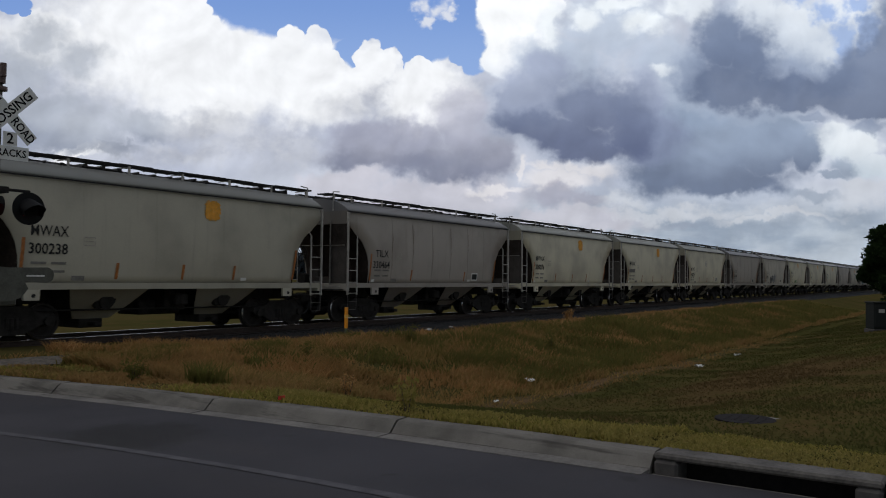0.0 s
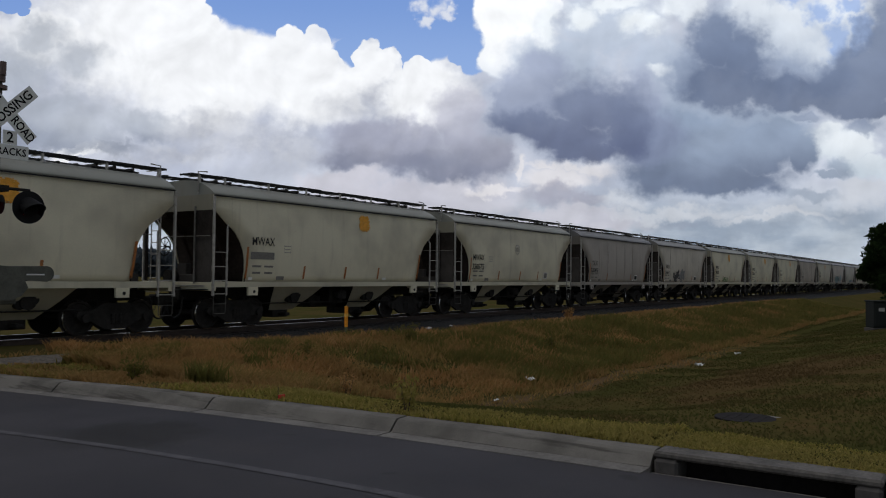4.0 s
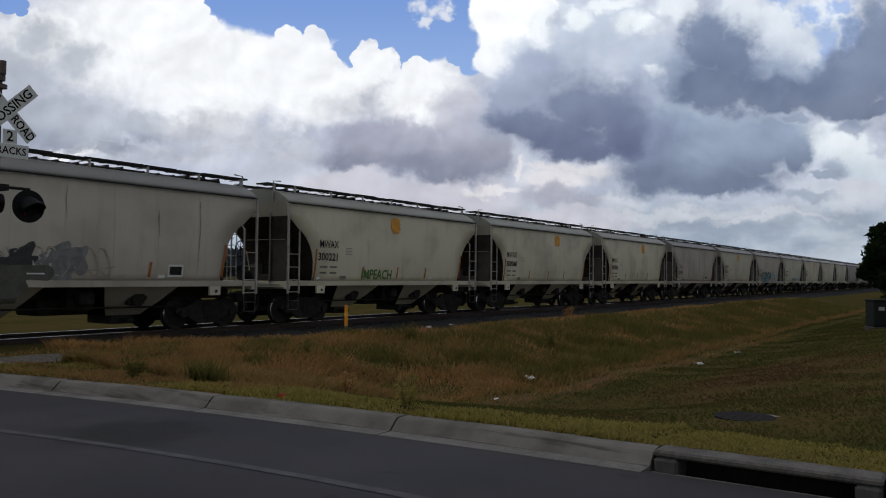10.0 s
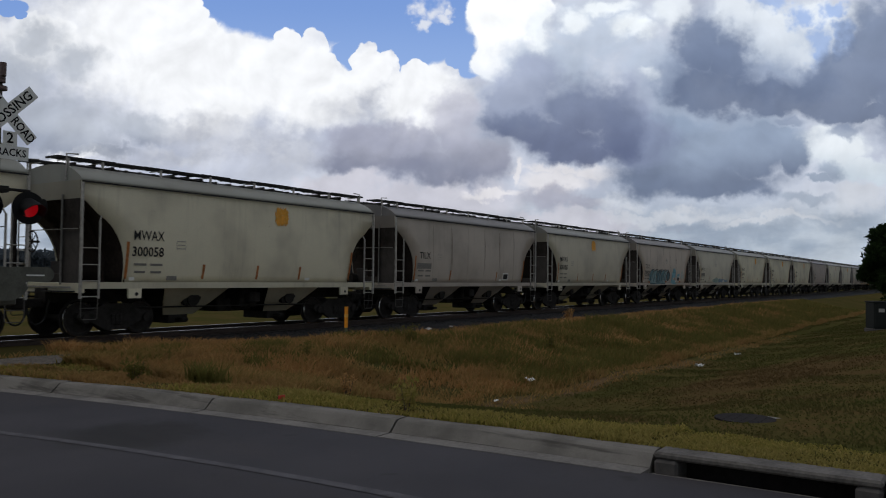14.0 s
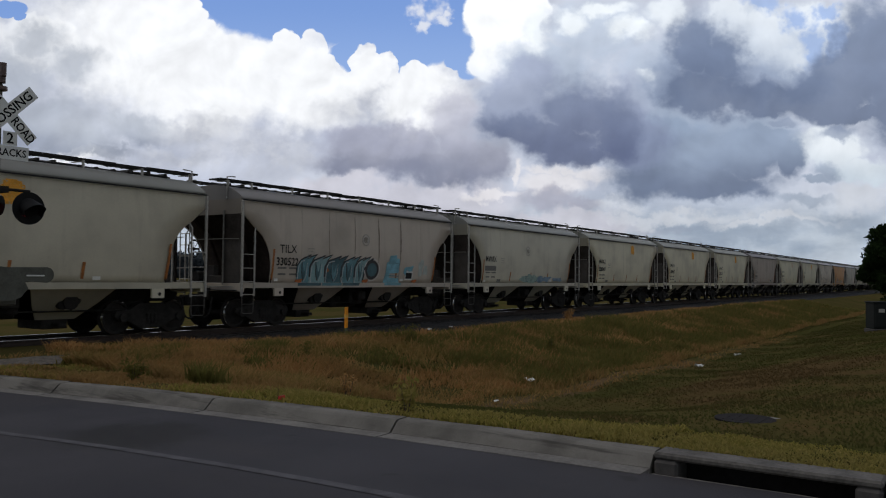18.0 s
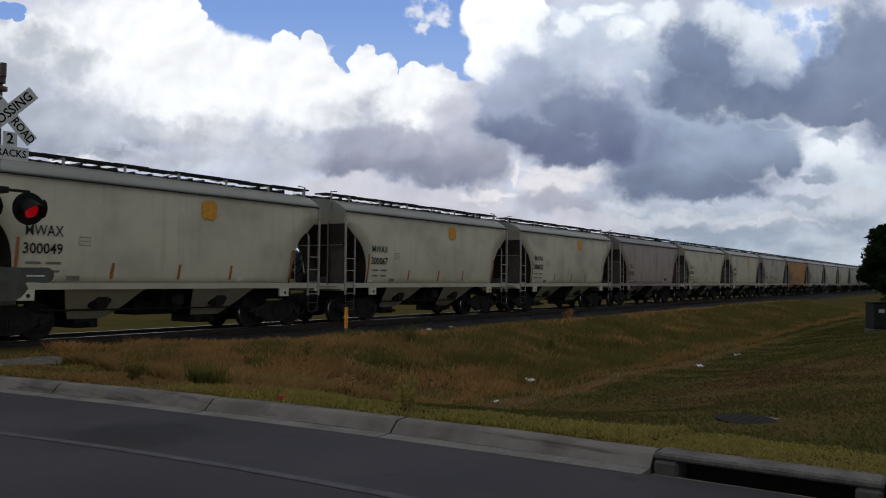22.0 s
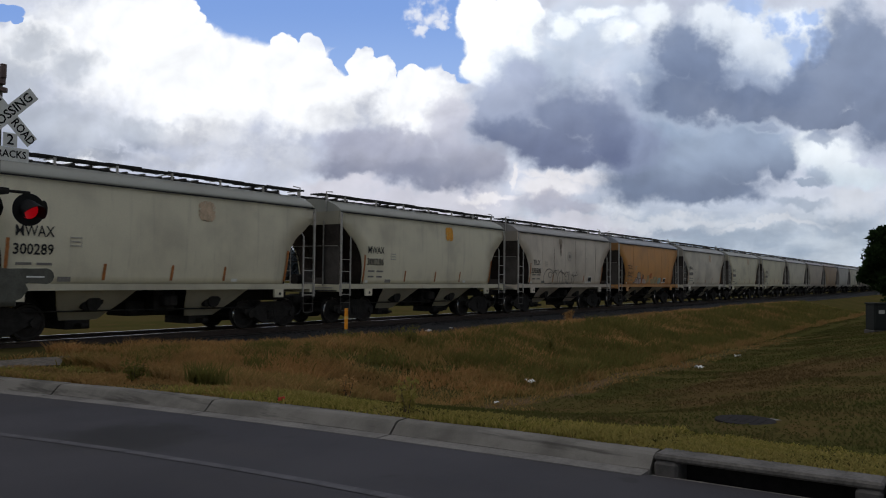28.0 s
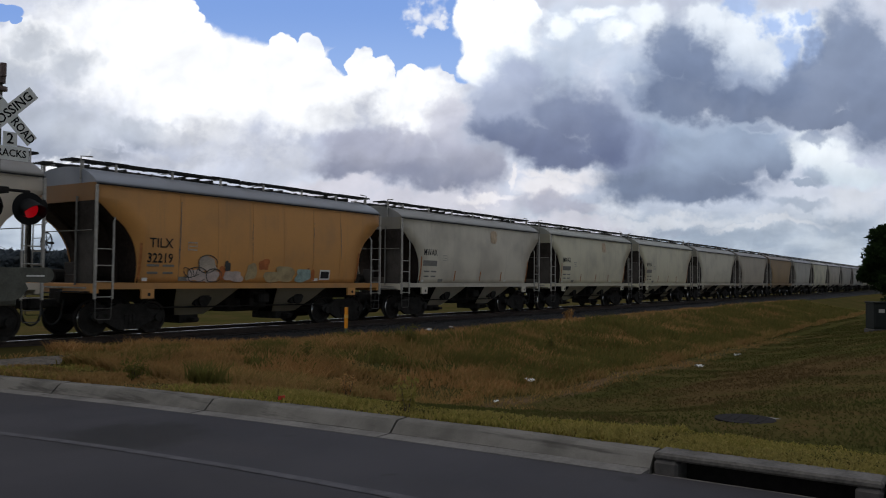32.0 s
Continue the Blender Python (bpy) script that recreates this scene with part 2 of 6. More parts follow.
M_ASPHALT = asphalt()
M_GROUND = grass_ground()
M_TALL = blades("olive_bank_grass", [(0.21, 0.162, 0.054), (0.265, 0.188, 0.064), (0.33, 0.215, 0.08), (0.4, 0.248, 0.1)], (0.31, 0.178, 0.074))
M_STRAW = blades("dry_straw_grass", [(0.33, 0.19, 0.072), (0.4, 0.22, 0.085), (0.46, 0.265, 0.105), (0.52, 0.32, 0.145)])
M_VERGE = blades("yellow_green_grass", [(0.195, 0.182, 0.042), (0.25, 0.222, 0.054), (0.32, 0.262, 0.07), (0.4, 0.305, 0.1)], (0.32, 0.258, 0.088))
M_DEEP = blades("deep_green_grass", [(0.125, 0.122, 0.034), (0.165, 0.145, 0.042), (0.21, 0.165, 0.056)])
M_LAWN = blades("mown_grass", [(0.07, 0.078, 0.022), (0.088, 0.09, 0.027), (0.108, 0.1, 0.034)], (0.105, 0.084, 0.032), True)
M_LEAF = blades("dark_leaf", [(0.012, 0.022, 0.008), (0.02, 0.036, 0.012), (0.035, 0.055, 0.02)])
# far leaves lightened towards blue to paint in distance haze
M_WOODS = blades("hazed_far_leaf", [(0.075, 0.092, 0.108), (0.09, 0.106, 0.12), (0.1, 0.116, 0.13)])


def stones(name, a, b, scale):
    k = Net(name)
    v = k.where()
    vor = k.n.new("ShaderNodeTexVoronoi")
    k.l.new(v, vor.inputs["Vector"])
    vor.inputs["Scale"].default_value = scale
    sep = k.n.new("ShaderNodeSeparateColor")
    k.l.new(vor.outputs["Color"], sep.inputs[0])
    c = k.mix(sep.outputs[0], a, b)
    c = k.mix(k.math("MULTIPLY", k.noise(v, 0.8, 3), 0.5), c, [x * 0.55 for x in a])
    k.bump(vor.outputs["Distance"], 1.0, 0.03)
    return k.done(c, 0.9, 0.0, 0.25)


M_BALLAST = stones("ballast", (0.02, 0.019, 0.019), (0.052, 0.049, 0.047), 16)
M_GRAVEL = stones("pale_gravel", (0.075, 0.063, 0.052), (0.185, 0.16, 0.135), 18)


def lamp_glow():
    k = Net("lit_red_lens")
    k.put(k.bsdf, "Emission Color", (1.0, 0.008, 0.02, 1))
    k.put(k.bsdf, "Emission Strength", 0.2)
    return k.done((0.22, 0.004, 0.008), 0.3)


M_GLOW = lamp_glow()


# ---- mesh helpers ----
def part(name, bm, material, parent=None, label=""):
    me = bpy.data.meshes.new(name)
    bm.to_mesh(me)
    bm.free()
    me.materials.append(material)
    ob = new(name, me)
    ob.parent = parent
    if label:
        ob["label"] = label
    return ob


def mesh_part(name, verts, faces, material, parent=None, label=""):
    me = bpy.data.meshes.new(name)
    me.from_pydata(verts, [], faces)
    me.materials.append(material)
    ob = new(name, me)
    ob.parent = parent
    if label:
        ob["label"] = label
    return ob


def box(bm, x0, x1, y0, y1, z0, z1, bevel=0.0, m=None):
    made = bmesh.ops.create_cube(bm, size=1, matrix=Matrix.Translation(((x0 + x1) / 2, (y0 + y1) / 2, (z0 + z1) / 2)) @ Matrix.Diagonal((x1 - x0, y1 - y0, z1 - z0, 1)))
    vs = made["verts"]
    if bevel:
        es = list({e for v in vs for e in v.link_edges})
        r = bmesh.ops.bevel(bm, geom=es, offset=bevel, segments=1, affect="EDGES")
        vs = list({v for f in r["faces"] for v in f.verts} | {v for v in vs if v.is_valid})
    if m is not None:
        bmesh.ops.transform(bm, matrix=m, verts=vs)
    return bm


def boxes(*rows, bevel=0.0):
    bm = bmesh.new()
    for r in rows:
        box(bm, *r, bevel=bevel)
    return bm


def rod(bm, a, b, r, seg=8, r2=None):
    a, b = Vector(a), Vector(b)
    m = Matrix.Translation((a + b) / 2) @ (b - a).to_track_quat("Z", "Y").to_matrix().to_4x4()
    bmesh.ops.create_cone(bm, cap_ends=True, segments=seg, radius1=r, radius2=r if r2 is None else r2, depth=(b - a).length, matrix=m)
    return bm


def rods(*rows, seg=6):
    bm = bmesh.new()
    for a, b, r in rows:
        rod(bm, a, b, r, seg)
    return bm


def pipe(bm, pts, r, seg=6):
    """One bent tube through the points."""
    pts = [Vector(p) for p in pts]
    rings = []
    for i, p in enumerate(pts):
        t = (pts[min(i + 1, len(pts) - 1)] - pts[max(i - 1, 0)]).normalized()
        side = t.cross(Vector((0.31, 0.83, 0.46))).normalized()
        up = side.cross(t)
        rings.append([bm.verts.new(p + (side * math.cos(2 * math.pi * j / seg) + up * math.sin(2 * math.pi * j / seg)) * r) for j in range(seg)])
    for g, h in zip(rings, rings[1:]):
        for j in range(seg):
            bm.faces.new((g[j], g[(j + 1) % seg], h[(j + 1) % seg], h[j]))
    bm.faces.new(rings[0][::-1])
    bm.faces.new(rings[-1])
    bmesh.ops.recalc_face_normals(bm, faces=bm.faces)
    return bm


def prism(outline, y0, y1, bm=None):
    """An outline in x and z, given a thickness in y."""
    bm = bm or bmesh.new()
    a = [bm.verts.new((x, y0, z)) for x, z in outline]
    b = [bm.verts.new((x, y1, z)) for x, z in outline]
    bm.faces.new(a)
    bm.faces.new(b[::-1])
    n = len(a)
    for i in range(n):
        bm.faces.new((a[i], b[i], b[(i + 1) % n], a[(i + 1) % n]))
    bmesh.ops.recalc_face_normals(bm, faces=bm.faces)
    return bm


def lettering(name, text, size, material, parent, m, label="", width=None, bold=0.0):
    """Flat lettering, centred, in its local x and y."""
    cu = bpy.data.curves.new(name, "FONT")
    cu.body, cu.size, cu.align_x, cu.align_y, cu.offset = text, size, "CENTER", "CENTER", bold
    cu.resolution_u = 2
    tmp = new(name, cu)
    me = bpy.data.meshes.new_from_object(tmp.evaluated_get(bpy.context.evaluated_depsgraph_get()))
    bpy.data.objects.remove(tmp)
    bpy.data.curves.remove(cu)
    if width:
        w = max(v.co.x for v in me.vertices) - min(v.co.x for v in me.vertices)
        me.transform(Matrix.Diagonal((width / w, 1, 1, 1)))
    me.materials.clear()
    me.materials.append(material)
    ob = new(name, me)
    ob.parent, ob.matrix_basis = parent, m
    if label:
        ob["label"] = label
    return ob


# ---- sky backdrop: three far curved sheets of cloud that drift at their own pace ----
class Sky(Net):
    """Cloud shading in tangent-plane coordinates: across u0, up w0; blobs are (x, y, half width, half height)."""

    def begin(self, seed, layered):
        co = self.n.new("ShaderNodeSeparateXYZ")
        self.l.new(self.coords(), co.inputs[0])
        self.u0 = self.math("MULTIPLY", self.math("DIVIDE", co.outputs[0], co.outputs[1]), FOCAL / 1000)
        self.w0 = self.math("MULTIPLY", self.math("DIVIDE", co.outputs[2], co.outputs[1]), FOCAL / 1000)
        flat = self.n.new("ShaderNodeCombineXYZ")
        self.l.new(self.u0, flat.inputs[0])
        self.l.new(self.w0, flat.inputs[1])
        flat.inputs[2].default_value = seed
        self.p = flat.outputs[0]
        self.billow = self.noise(self.scaled(self.p, (1.0, 1.4, 1)), 5.0, 3, 0.5)
        self.fluff = self.noise(self.scaled(self.p, (1.0, 1.2, 1)), 17.0, 5, 0.55)
        self.wisp = self.noise(self.scaled(self.p, (1.0, 2.8, 1)), 5.0, 5, 0.55)
        self.puffs = self.math("MULTIPLY_ADD", self.cells(60), 0.4, self.math("MULTIPLY", self.cells(24), 0.6))
        self.soft, self.torn, self.crisp = self.warped(0.08, 0.05, 0.5), self.warped(0.06, 0.04, 0.4), self.warped(0.02, 0.012, 0.5)
        self.alpha = self.math("MULTIPLY", self.u0, 0.0) if layered else None
        return self

    def cells(self, scale):
        """Rounded heads, one at its middle and falling to nought between."""
        v = self.n.new("ShaderNodeTexVoronoi")
        v.feature, v.inputs["Scale"].default_value, v.inputs["Smoothness"].default_value = "SMOOTH_F1", scale, 0.25
        self.l.new(self.p, v.inputs["Vector"])
        return self.math("SUBTRACT", 1.0, v.outputs["Distance"])

    def warped(self, coarse, fine, far):
        """Coordinates shaken by noise at three sizes, so that outlines turn ragged."""
        u, w = self.u0, self.w0
        for scale, amp in ((7.0, coarse), (24.0, fine), (75.0, fine * far)):
            t = self.n.new("ShaderNodeTexNoise")
            self.l.new(self.p, t.inputs["Vector"])
            t.inputs["Scale"].default_value, t.inputs["Detail"].default_value = scale, 3.0
            c = self.n.new("ShaderNodeSeparateColor")
            self.l.new(t.outputs["Color"], c.inputs[0])
            u = self.math("MULTIPLY_ADD", self.math("SUBTRACT", c.outputs[0], 0.5), amp, u)
            w = self.math("MULTIPLY_ADD", self.math("SUBTRACT", c.outputs[1], 0.5), amp, w)
        return u, w

    def field(self, blobs, at):
        top = None
        for x, y, a, b in blobs:
            du = self.math("MULTIPLY", self.math("SUBTRACT", at[0], (x - 784) / 1000), 1000 / a)
            dw = self.math("MULTIPLY", self.math("SUBTRACT", at[1], (441 - y) / 1000), 1000 / b)
            q = self.math("SQRT", self.math("MULTIPLY_ADD", du, du, self.math("MULTIPLY", dw, dw)))
            top = q if top is None else self.math("MINIMUM", top, q)
        return self.math("SUBTRACT", 1.0, top)

    def rough(self, f, coarse, fine, puff=0.0):
        """A field with its outline broken up by soft, fine and rounded relief."""
        f = self.math("MULTIPLY_ADD", self.math("SUBTRACT", self.billow, 0.5), coarse, f)
        f = self.math("MULTIPLY_ADD", self.math("SUBTRACT", self.fluff, 0.5), fine, f)
        return self.math("MULTIPLY_ADD", self.math("SUBTRACT", self.puffs, 0.62), puff, f) if puff else f

    def over(self, c, amount, strength, color):
        a = self.math("MULTIPLY", amount, strength)
        if self.alpha is not None:
            self.alpha = self.math("SUBTRACT", 1.0, self.math("MULTIPLY", self.math("SUBTRACT", 1.0, self.alpha), self.math("SUBTRACT", 1.0, a)))
        return self.mix(a, c, color)

    def fall(self, y0, y1, wander=0.08):
        """Nought at height y0, one at y1 below it, wandering with the billows."""
        w = self.math("MULTIPLY_ADD", self.math("SUBTRACT", self.billow, 0.5), wander * 2, self.w0)
        return self.ramp(self.math("MULTIPLY_ADD", self.math("SUBTRACT", self.fluff, 0.5), wander * 0.5, w), (441 - y0) / 1000, (441 - y1) / 1000)

    def cloud(self, c, blobs, y0, y1, light, dark, at, edge=(-0.1, 0.35), strength=0.95, rough=(0.5, 0.45, 0.3)):
        """One cloud: pale at height y0, darkening to its base at y1."""
        f = self.rough(self.field(blobs, at), *rough)
        return self.over(c, self.ramp(f, *edge), strength, self.mix(self.fall(y0, y1), light, dark))

    def relief(self, c, amount, scale=9.0):
        """Puffed relief, lit from the upper left."""
        def heap(dx, dy):
            shift = self.n.new("ShaderNodeMapping")
            self.l.new(self.p, shift.inputs["Vector"])
            shift.inputs["Location"].default_value = (dx, dy, 0)
            t = self.n.new("ShaderNodeTexNoise")
            self.l.new(shift.outputs[0], t.inputs["Vector"])
            t.inputs["Scale"].default_value, t.inputs["Detail"].default_value, t.inputs["Roughness"].default_value, t.inputs["Distortion"].default_value = scale, 4.0, 0.5, 0.3
            return t.outputs["Fac"]
        lift = self.math("MULTIPLY_ADD", self.math("SUBTRACT", heap(0, 0), heap(-0.01, 0.016)), amount, 1.0)
        grow = self.n.new("ShaderNodeVectorMath")
        grow.operation = "SCALE"
        self.l.new(c, grow.inputs[0])
        self.l.new(lift, grow.inputs["Scale"])
        return grow.outputs[0]

    def glow(self, c, cast):
        em, tint = self.n.new("ShaderNodeEmission"), self.n.new("ShaderNodeVectorMath")
        tint.operation, tint.inputs[1].default_value = "MULTIPLY", cast
        self.l.new(c, tint.inputs[0])
        self.l.new(tint.outputs[0], em.inputs["Color"])
        last = em.outputs[0]
        if self.alpha is not None:
            clear, both = self.n.new("ShaderNodeBsdfTransparent"), self.n.new("ShaderNodeMixShader")
            self.l.new(self.alpha, both.inputs[0])
            self.l.new(clear.outputs[0], both.inputs[1])
            self.l.new(last, both.inputs[2])
            last = both.outputs[0]
        self.l.new(last, self.n["Material Output"].inputs["Surface"])
        return self.m


def far_sky():
    """Blue, the heaped white bank and the pale deck."""
    k = Sky("white_cloud_bank").begin(0.0, False)
    c = k.mix(k.ramp(k.billow, 0.36, 0.64), (0.62, 0.66, 0.78), (0.8, 0.83, 0.92))
    low = k.ramp(k.w0, 0.15, 0.03)
    c = k.over(c, low, 0.9, k.mix(k.ramp(k.wisp, 0.36, 0.62), (0.36, 0.44, 0.54), (0.62, 0.69, 0.76)))
    warm = k.field([(760, 350, 260, 50), (1000, 385, 190, 34), (620, 320, 120, 30)], k.soft)
    c = k.over(c, k.ramp(k.rough(warm, 0.5, 0.4), 0.0, 0.6), 0.6, (0.8, 0.75, 0.8))
    # sunlit bank
    lit = k.field([(330, 60, 330, 150), (80, 60, 140, 60), (560, 150, 120, 110), (740, 165, 110, 80), (660, 120, 70, 70), (130, 270, 60, 16), (910, 60, 90, 90), (400, 150, 160, 90)], k.soft)
    c = k.over(c, k.ramp(k.rough(lit, 0.5, 0.6), -0.1, 0.5), 1.0, (1.2, 1.2, 1.2))
    # soft grey hollows and undersides
    shade = k.field([(140, 98, 66, 44), (30, 110, 90, 70), (70, 190, 130, 50), (60, 60, 70, 40)], k.soft)
    c = k.over(c, k.ramp(k.rough(shade, 0.6, 0.6), -0.25, 0.7), 0.78, (0.52, 0.56, 0.63))
    shade = k.field([(110, 238, 150, 36), (240, 225, 100, 34), (20, 235, 100, 50), (180, 262, 90, 16)], k.soft)
    c = k.over(c, k.ramp(k.rough(shade, 0.6, 0.7), -0.2, 0.75), 0.85, k.mix(k.fall(190, 255), (0.62, 0.66, 0.73), (0.33, 0.37, 0.46)))
    shade = k.field([(390, 222, 110, 34), (480, 260, 150, 40), (330, 270, 160, 26), (610, 195, 60, 40), (660, 175, 40, 40)], k.soft)
    c = k.over(c, k.ramp(k.rough(shade, 0.6, 0.7), -0.15, 0.8), 0.62, k.mix(k.ramp(k.fluff, 0.4, 0.6), (0.55, 0.57, 0.64), (0.75, 0.76, 0.8)))
    # darker base of the bank, flat below, with its pale skirts above
    c = k.cloud(c, [(640, 255, 90, 50), (720, 245, 110, 55), (820, 215, 70, 75), (860, 250, 62, 78), (690, 285, 120, 22)], 165, 265, (0.68, 0.68, 0.78), (0.42, 0.43, 0.54), k.soft, (-0.1, 0.5), 0.8)
    c = k.cloud(c, [(840, 285, 88, 44), (760, 290, 120, 30), (640, 282, 90, 22), (800, 305, 90, 22), (880, 265, 40, 60)], 225, 315, (0.5, 0.51, 0.6), (0.27, 0.29, 0.39), k.torn, (-0.15, 0.6), 0.9, (0.5, 0.6))
    # bright rims where the light comes round the base
    rim = k.field([(880, 338, 60, 8), (925, 300, 8, 26), (990, 318, 70, 18), (1055, 300, 50, 18), (985, 300, 70, 8)], k.torn)
    c = k.over(c, k.ramp(k.rough(rim, 0.8, 1.0, 0.4), -0.3, 0.5), 0.8, (1.02, 0.98, 0.98))
    puff = k.field([(985, 345, 55, 20), (1040, 350, 40, 14), (1500, 390, 90, 20), (1330, 410, 130, 18), (1240, 395, 70, 9), (1440, 350, 60, 10)], k.torn)
    c = k.over(c, k.ramp(k.rough(puff, 0.5, 0.6), -0.2, 0.6), 0.62, k.mix(k.ramp(k.u0, 0.3, 0.5), (0.46, 0.45, 0.54), (0.36, 0.43, 0.53)))
    pale = k.field([(1200, 372, 170, 14), (1370, 385, 130, 10), (1540, 335, 70, 40), (1100, 350, 60, 16)], k.soft)
    c = k.over(c, k.ramp(k.rough(pale, 0.5, 0.7), -0.2, 0.7), 0.7, (0.8, 0.82, 0.86))
    c = k.relief(c, 0.75)
    # blue opening, cut by the heaped heads
    blue = k.field([(590, -30, 285, 105), (735, 45, 135, 70), (832, 92, 40, 44), (690, 85, 95, 46), (812, 40, 42, 60), (24, 6, 34, 16), (44, 20, 12, 10)], k.crisp)
    heads = k.field([(330, 50, 60, 68), (362, 62, 42, 44), (400, 105, 46, 46), (455, 112, 52, 48), (516, 84, 34, 44), (562, 86, 30, 46), (590, 122, 26, 36), (655, 104, 30, 40), (686, 122, 30, 40), (740, 150, 40, 48), (785, 150, 40, 44), (615, 150, 50, 40)], k.crisp)
    gap = k.math("MULTIPLY", k.ramp(k.rough(blue, 0.25, 0.25), -0.02, 0.12), k.ramp(k.rough(heads, 0.15, 0.2, 0.55), 0.05, -0.03))
    c = k.mix(gap, c, k.mix(k.ramp(k.w0, 0.3, 0.46), (0.36, 0.54, 0.93), (0.25, 0.42, 0.84)))
    streak = k.rough(k.field([(766, 4, 40, 30), (752, 30, 14, 34), (790, 16, 30, 12), (742, -10, 24, 24)], k.soft), 0.6, 1.3, 0.3)
    c = k.over(c, k.ramp(streak, -0.1, 0.7), 0.9, (0.98, 1.0, 1.06))
    return k.glow(c, (0.945, 0.965, 1.0))


def middle_sky():
    """The slate clouds in the middle and low on the right."""
    k = Sky("slate_clouds").begin(3.0, True)
    c = k.mix(k.ramp(k.billow, 0.4, 0.6), (0.7, 0.73, 0.82), (0.84, 0.86, 0.94))
    # white head left of the heavy clouds, crisp against the blue
    c = k.cloud(c, [(905, 45, 62, 70), (890, 105, 40, 40), (930, 80, 50, 44), (875, 10, 34, 40), (950, 10, 60, 40)], 60, 180, (1.42, 1.32, 1.25), (0.9, 0.9, 0.95), k.crisp, (-0.06, 0.14), 1.0, (0.3, 0.4, 0.45))
    # pale broken veil
    c = k.cloud(c, [(1080, 50, 140, 90), (1010, 110, 120, 60), (1180, 110, 110, 70), (1340, 40, 120, 80), (1200, 190, 120, 60), (1450, 60, 120, 80)], 20, 230, (0.78, 0.81, 0.9), (0.5, 0.55, 0.67), k.soft, (-0.1, 0.6), 0.9)
    bright = k.field([(1030, 32, 34, 22), (1145, 42, 50, 24), (1200, 15, 40, 24), (1090, 8, 60, 16), (1170, 130, 24, 14), (975, 60, 18, 40)], k.torn)
    c = k.over(c, k.ramp(k.rough(bright, 0.8, 0.8), -0.3, 0.6), 0.85, (1.3, 1.25, 1.2))
    # low right: pale above, dark flat base
    c = k.cloud(c, [(1500, 265, 90, 44), (1470, 245, 60, 30), (1560, 300, 80, 30)], 225, 330, (1.2, 1.16, 1.12), (0.78, 0.82, 0.85), k.torn, (-0.1, 0.45), 0.9)
    c = k.cloud(c, [(1240, 255, 160, 80), (1350, 250, 112, 84), (1180, 300, 100, 50), (1290, 318, 160, 36), (1425, 275, 36, 50)], 200, 322, (0.4, 0.46, 0.58), (0.18, 0.215, 0.31), k.torn, (-0.2, 0.46), 0.95, (0.5, 0.6))
    c = k.cloud(c, [(1492, 306, 34, 20), (1475, 318, 40, 10)], 285, 320, (0.5, 0.55, 0.64), (0.34, 0.39, 0.48), k.torn, (-0.2, 0.5), 0.85)
    # the middle cloud: pale upper skirt, then the dark heart
    c = k.cloud(c, [(940, 165, 76, 52), (900, 190, 44, 60), (975, 130, 50, 40), (1130, 190, 60, 70), (1160, 240, 70, 50)], 110, 230, (0.54, 0.56, 0.69), (0.32, 0.35, 0.48), k.torn, (-0.15, 0.5), 0.92, (0.45, 0.6))
    c = k.cloud(c, [(1055, 190, 92, 66), (1000, 235, 130, 46), (940, 225, 72, 36), (1110, 225, 60, 56), (1040, 262, 110, 26)], 130, 270, (0.3, 0.33, 0.45), (0.165, 0.185, 0.29), k.torn, (-0.2, 0.52), 0.96, (0.5, 0.6))
    return k.glow(k.relief(c, 0.6), (0.865, 0.95, 1.03))


def near_sky():
    """The heavy tower at the upper right, with blue showing beside it."""
    k = Sky("heavy_clouds").begin(7.0, True)
    c = k.mix(k.ramp(k.billow, 0.4, 0.6), (0.74, 0.77, 0.86), (0.9, 0.92, 0.98))
    c = k.cloud(c, [(1400, 60, 90, 70), (1440, 100, 60, 40), (1340, 20, 60, 50), (1230, 10, 40, 40), (1480, 20, 60, 40), (1560, 40, 60, 40)], 0, 130, (1.22, 1.18, 1.16), (0.78, 0.8, 0.86), k.torn, (-0.1, 0.5), 0.85)
    hint = k.rough(k.field([(1492, 75, 26, 42), (1455, 25, 26, 34), (1400, -5, 40, 26), (1540, 60, 24, 30), (1520, 10, 30, 20)], k.soft), 1.1, 1.6)
    c = k.over(c, k.ramp(hint, -0.1, 0.7), 0.8, (0.4, 0.55, 0.9))
    c = k.cloud(c, [(1300, 90, 90, 70), (1380, 130, 90, 50), (1460, 140, 80, 40), (1220, 130, 60, 60)], 20, 190, (0.44, 0.49, 0.62), (0.3, 0.35, 0.48), k.torn, (-0.25, 0.6), 0.85)
    c = k.cloud(c, [(1275, 75, 58, 70), (1292, 150, 92, 68), (1330, 95, 46, 62), (1400, 168, 110, 40), (1490, 165, 100, 46), (1545, 150, 70, 80), (1610, 90, 80, 130), (1670, 150, 110, 130), (1560, 195, 110, 26)], 20, 200, (0.27, 0.315, 0.44), (0.19, 0.225, 0.33), k.torn, (-0.18, 0.42), 0.94, (0.5, 0.65))
    c = k.cloud(c, [(1430, 212, 40, 14), (1540, 232, 50, 16)], 200, 235, (0.34, 0.38, 0.5), (0.3, 0.34, 0.45), k.torn, (-0.2, 0.5), 0.8)
    return k.glow(k.relief(c, 0.55), (0.865, 0.95, 1.03))


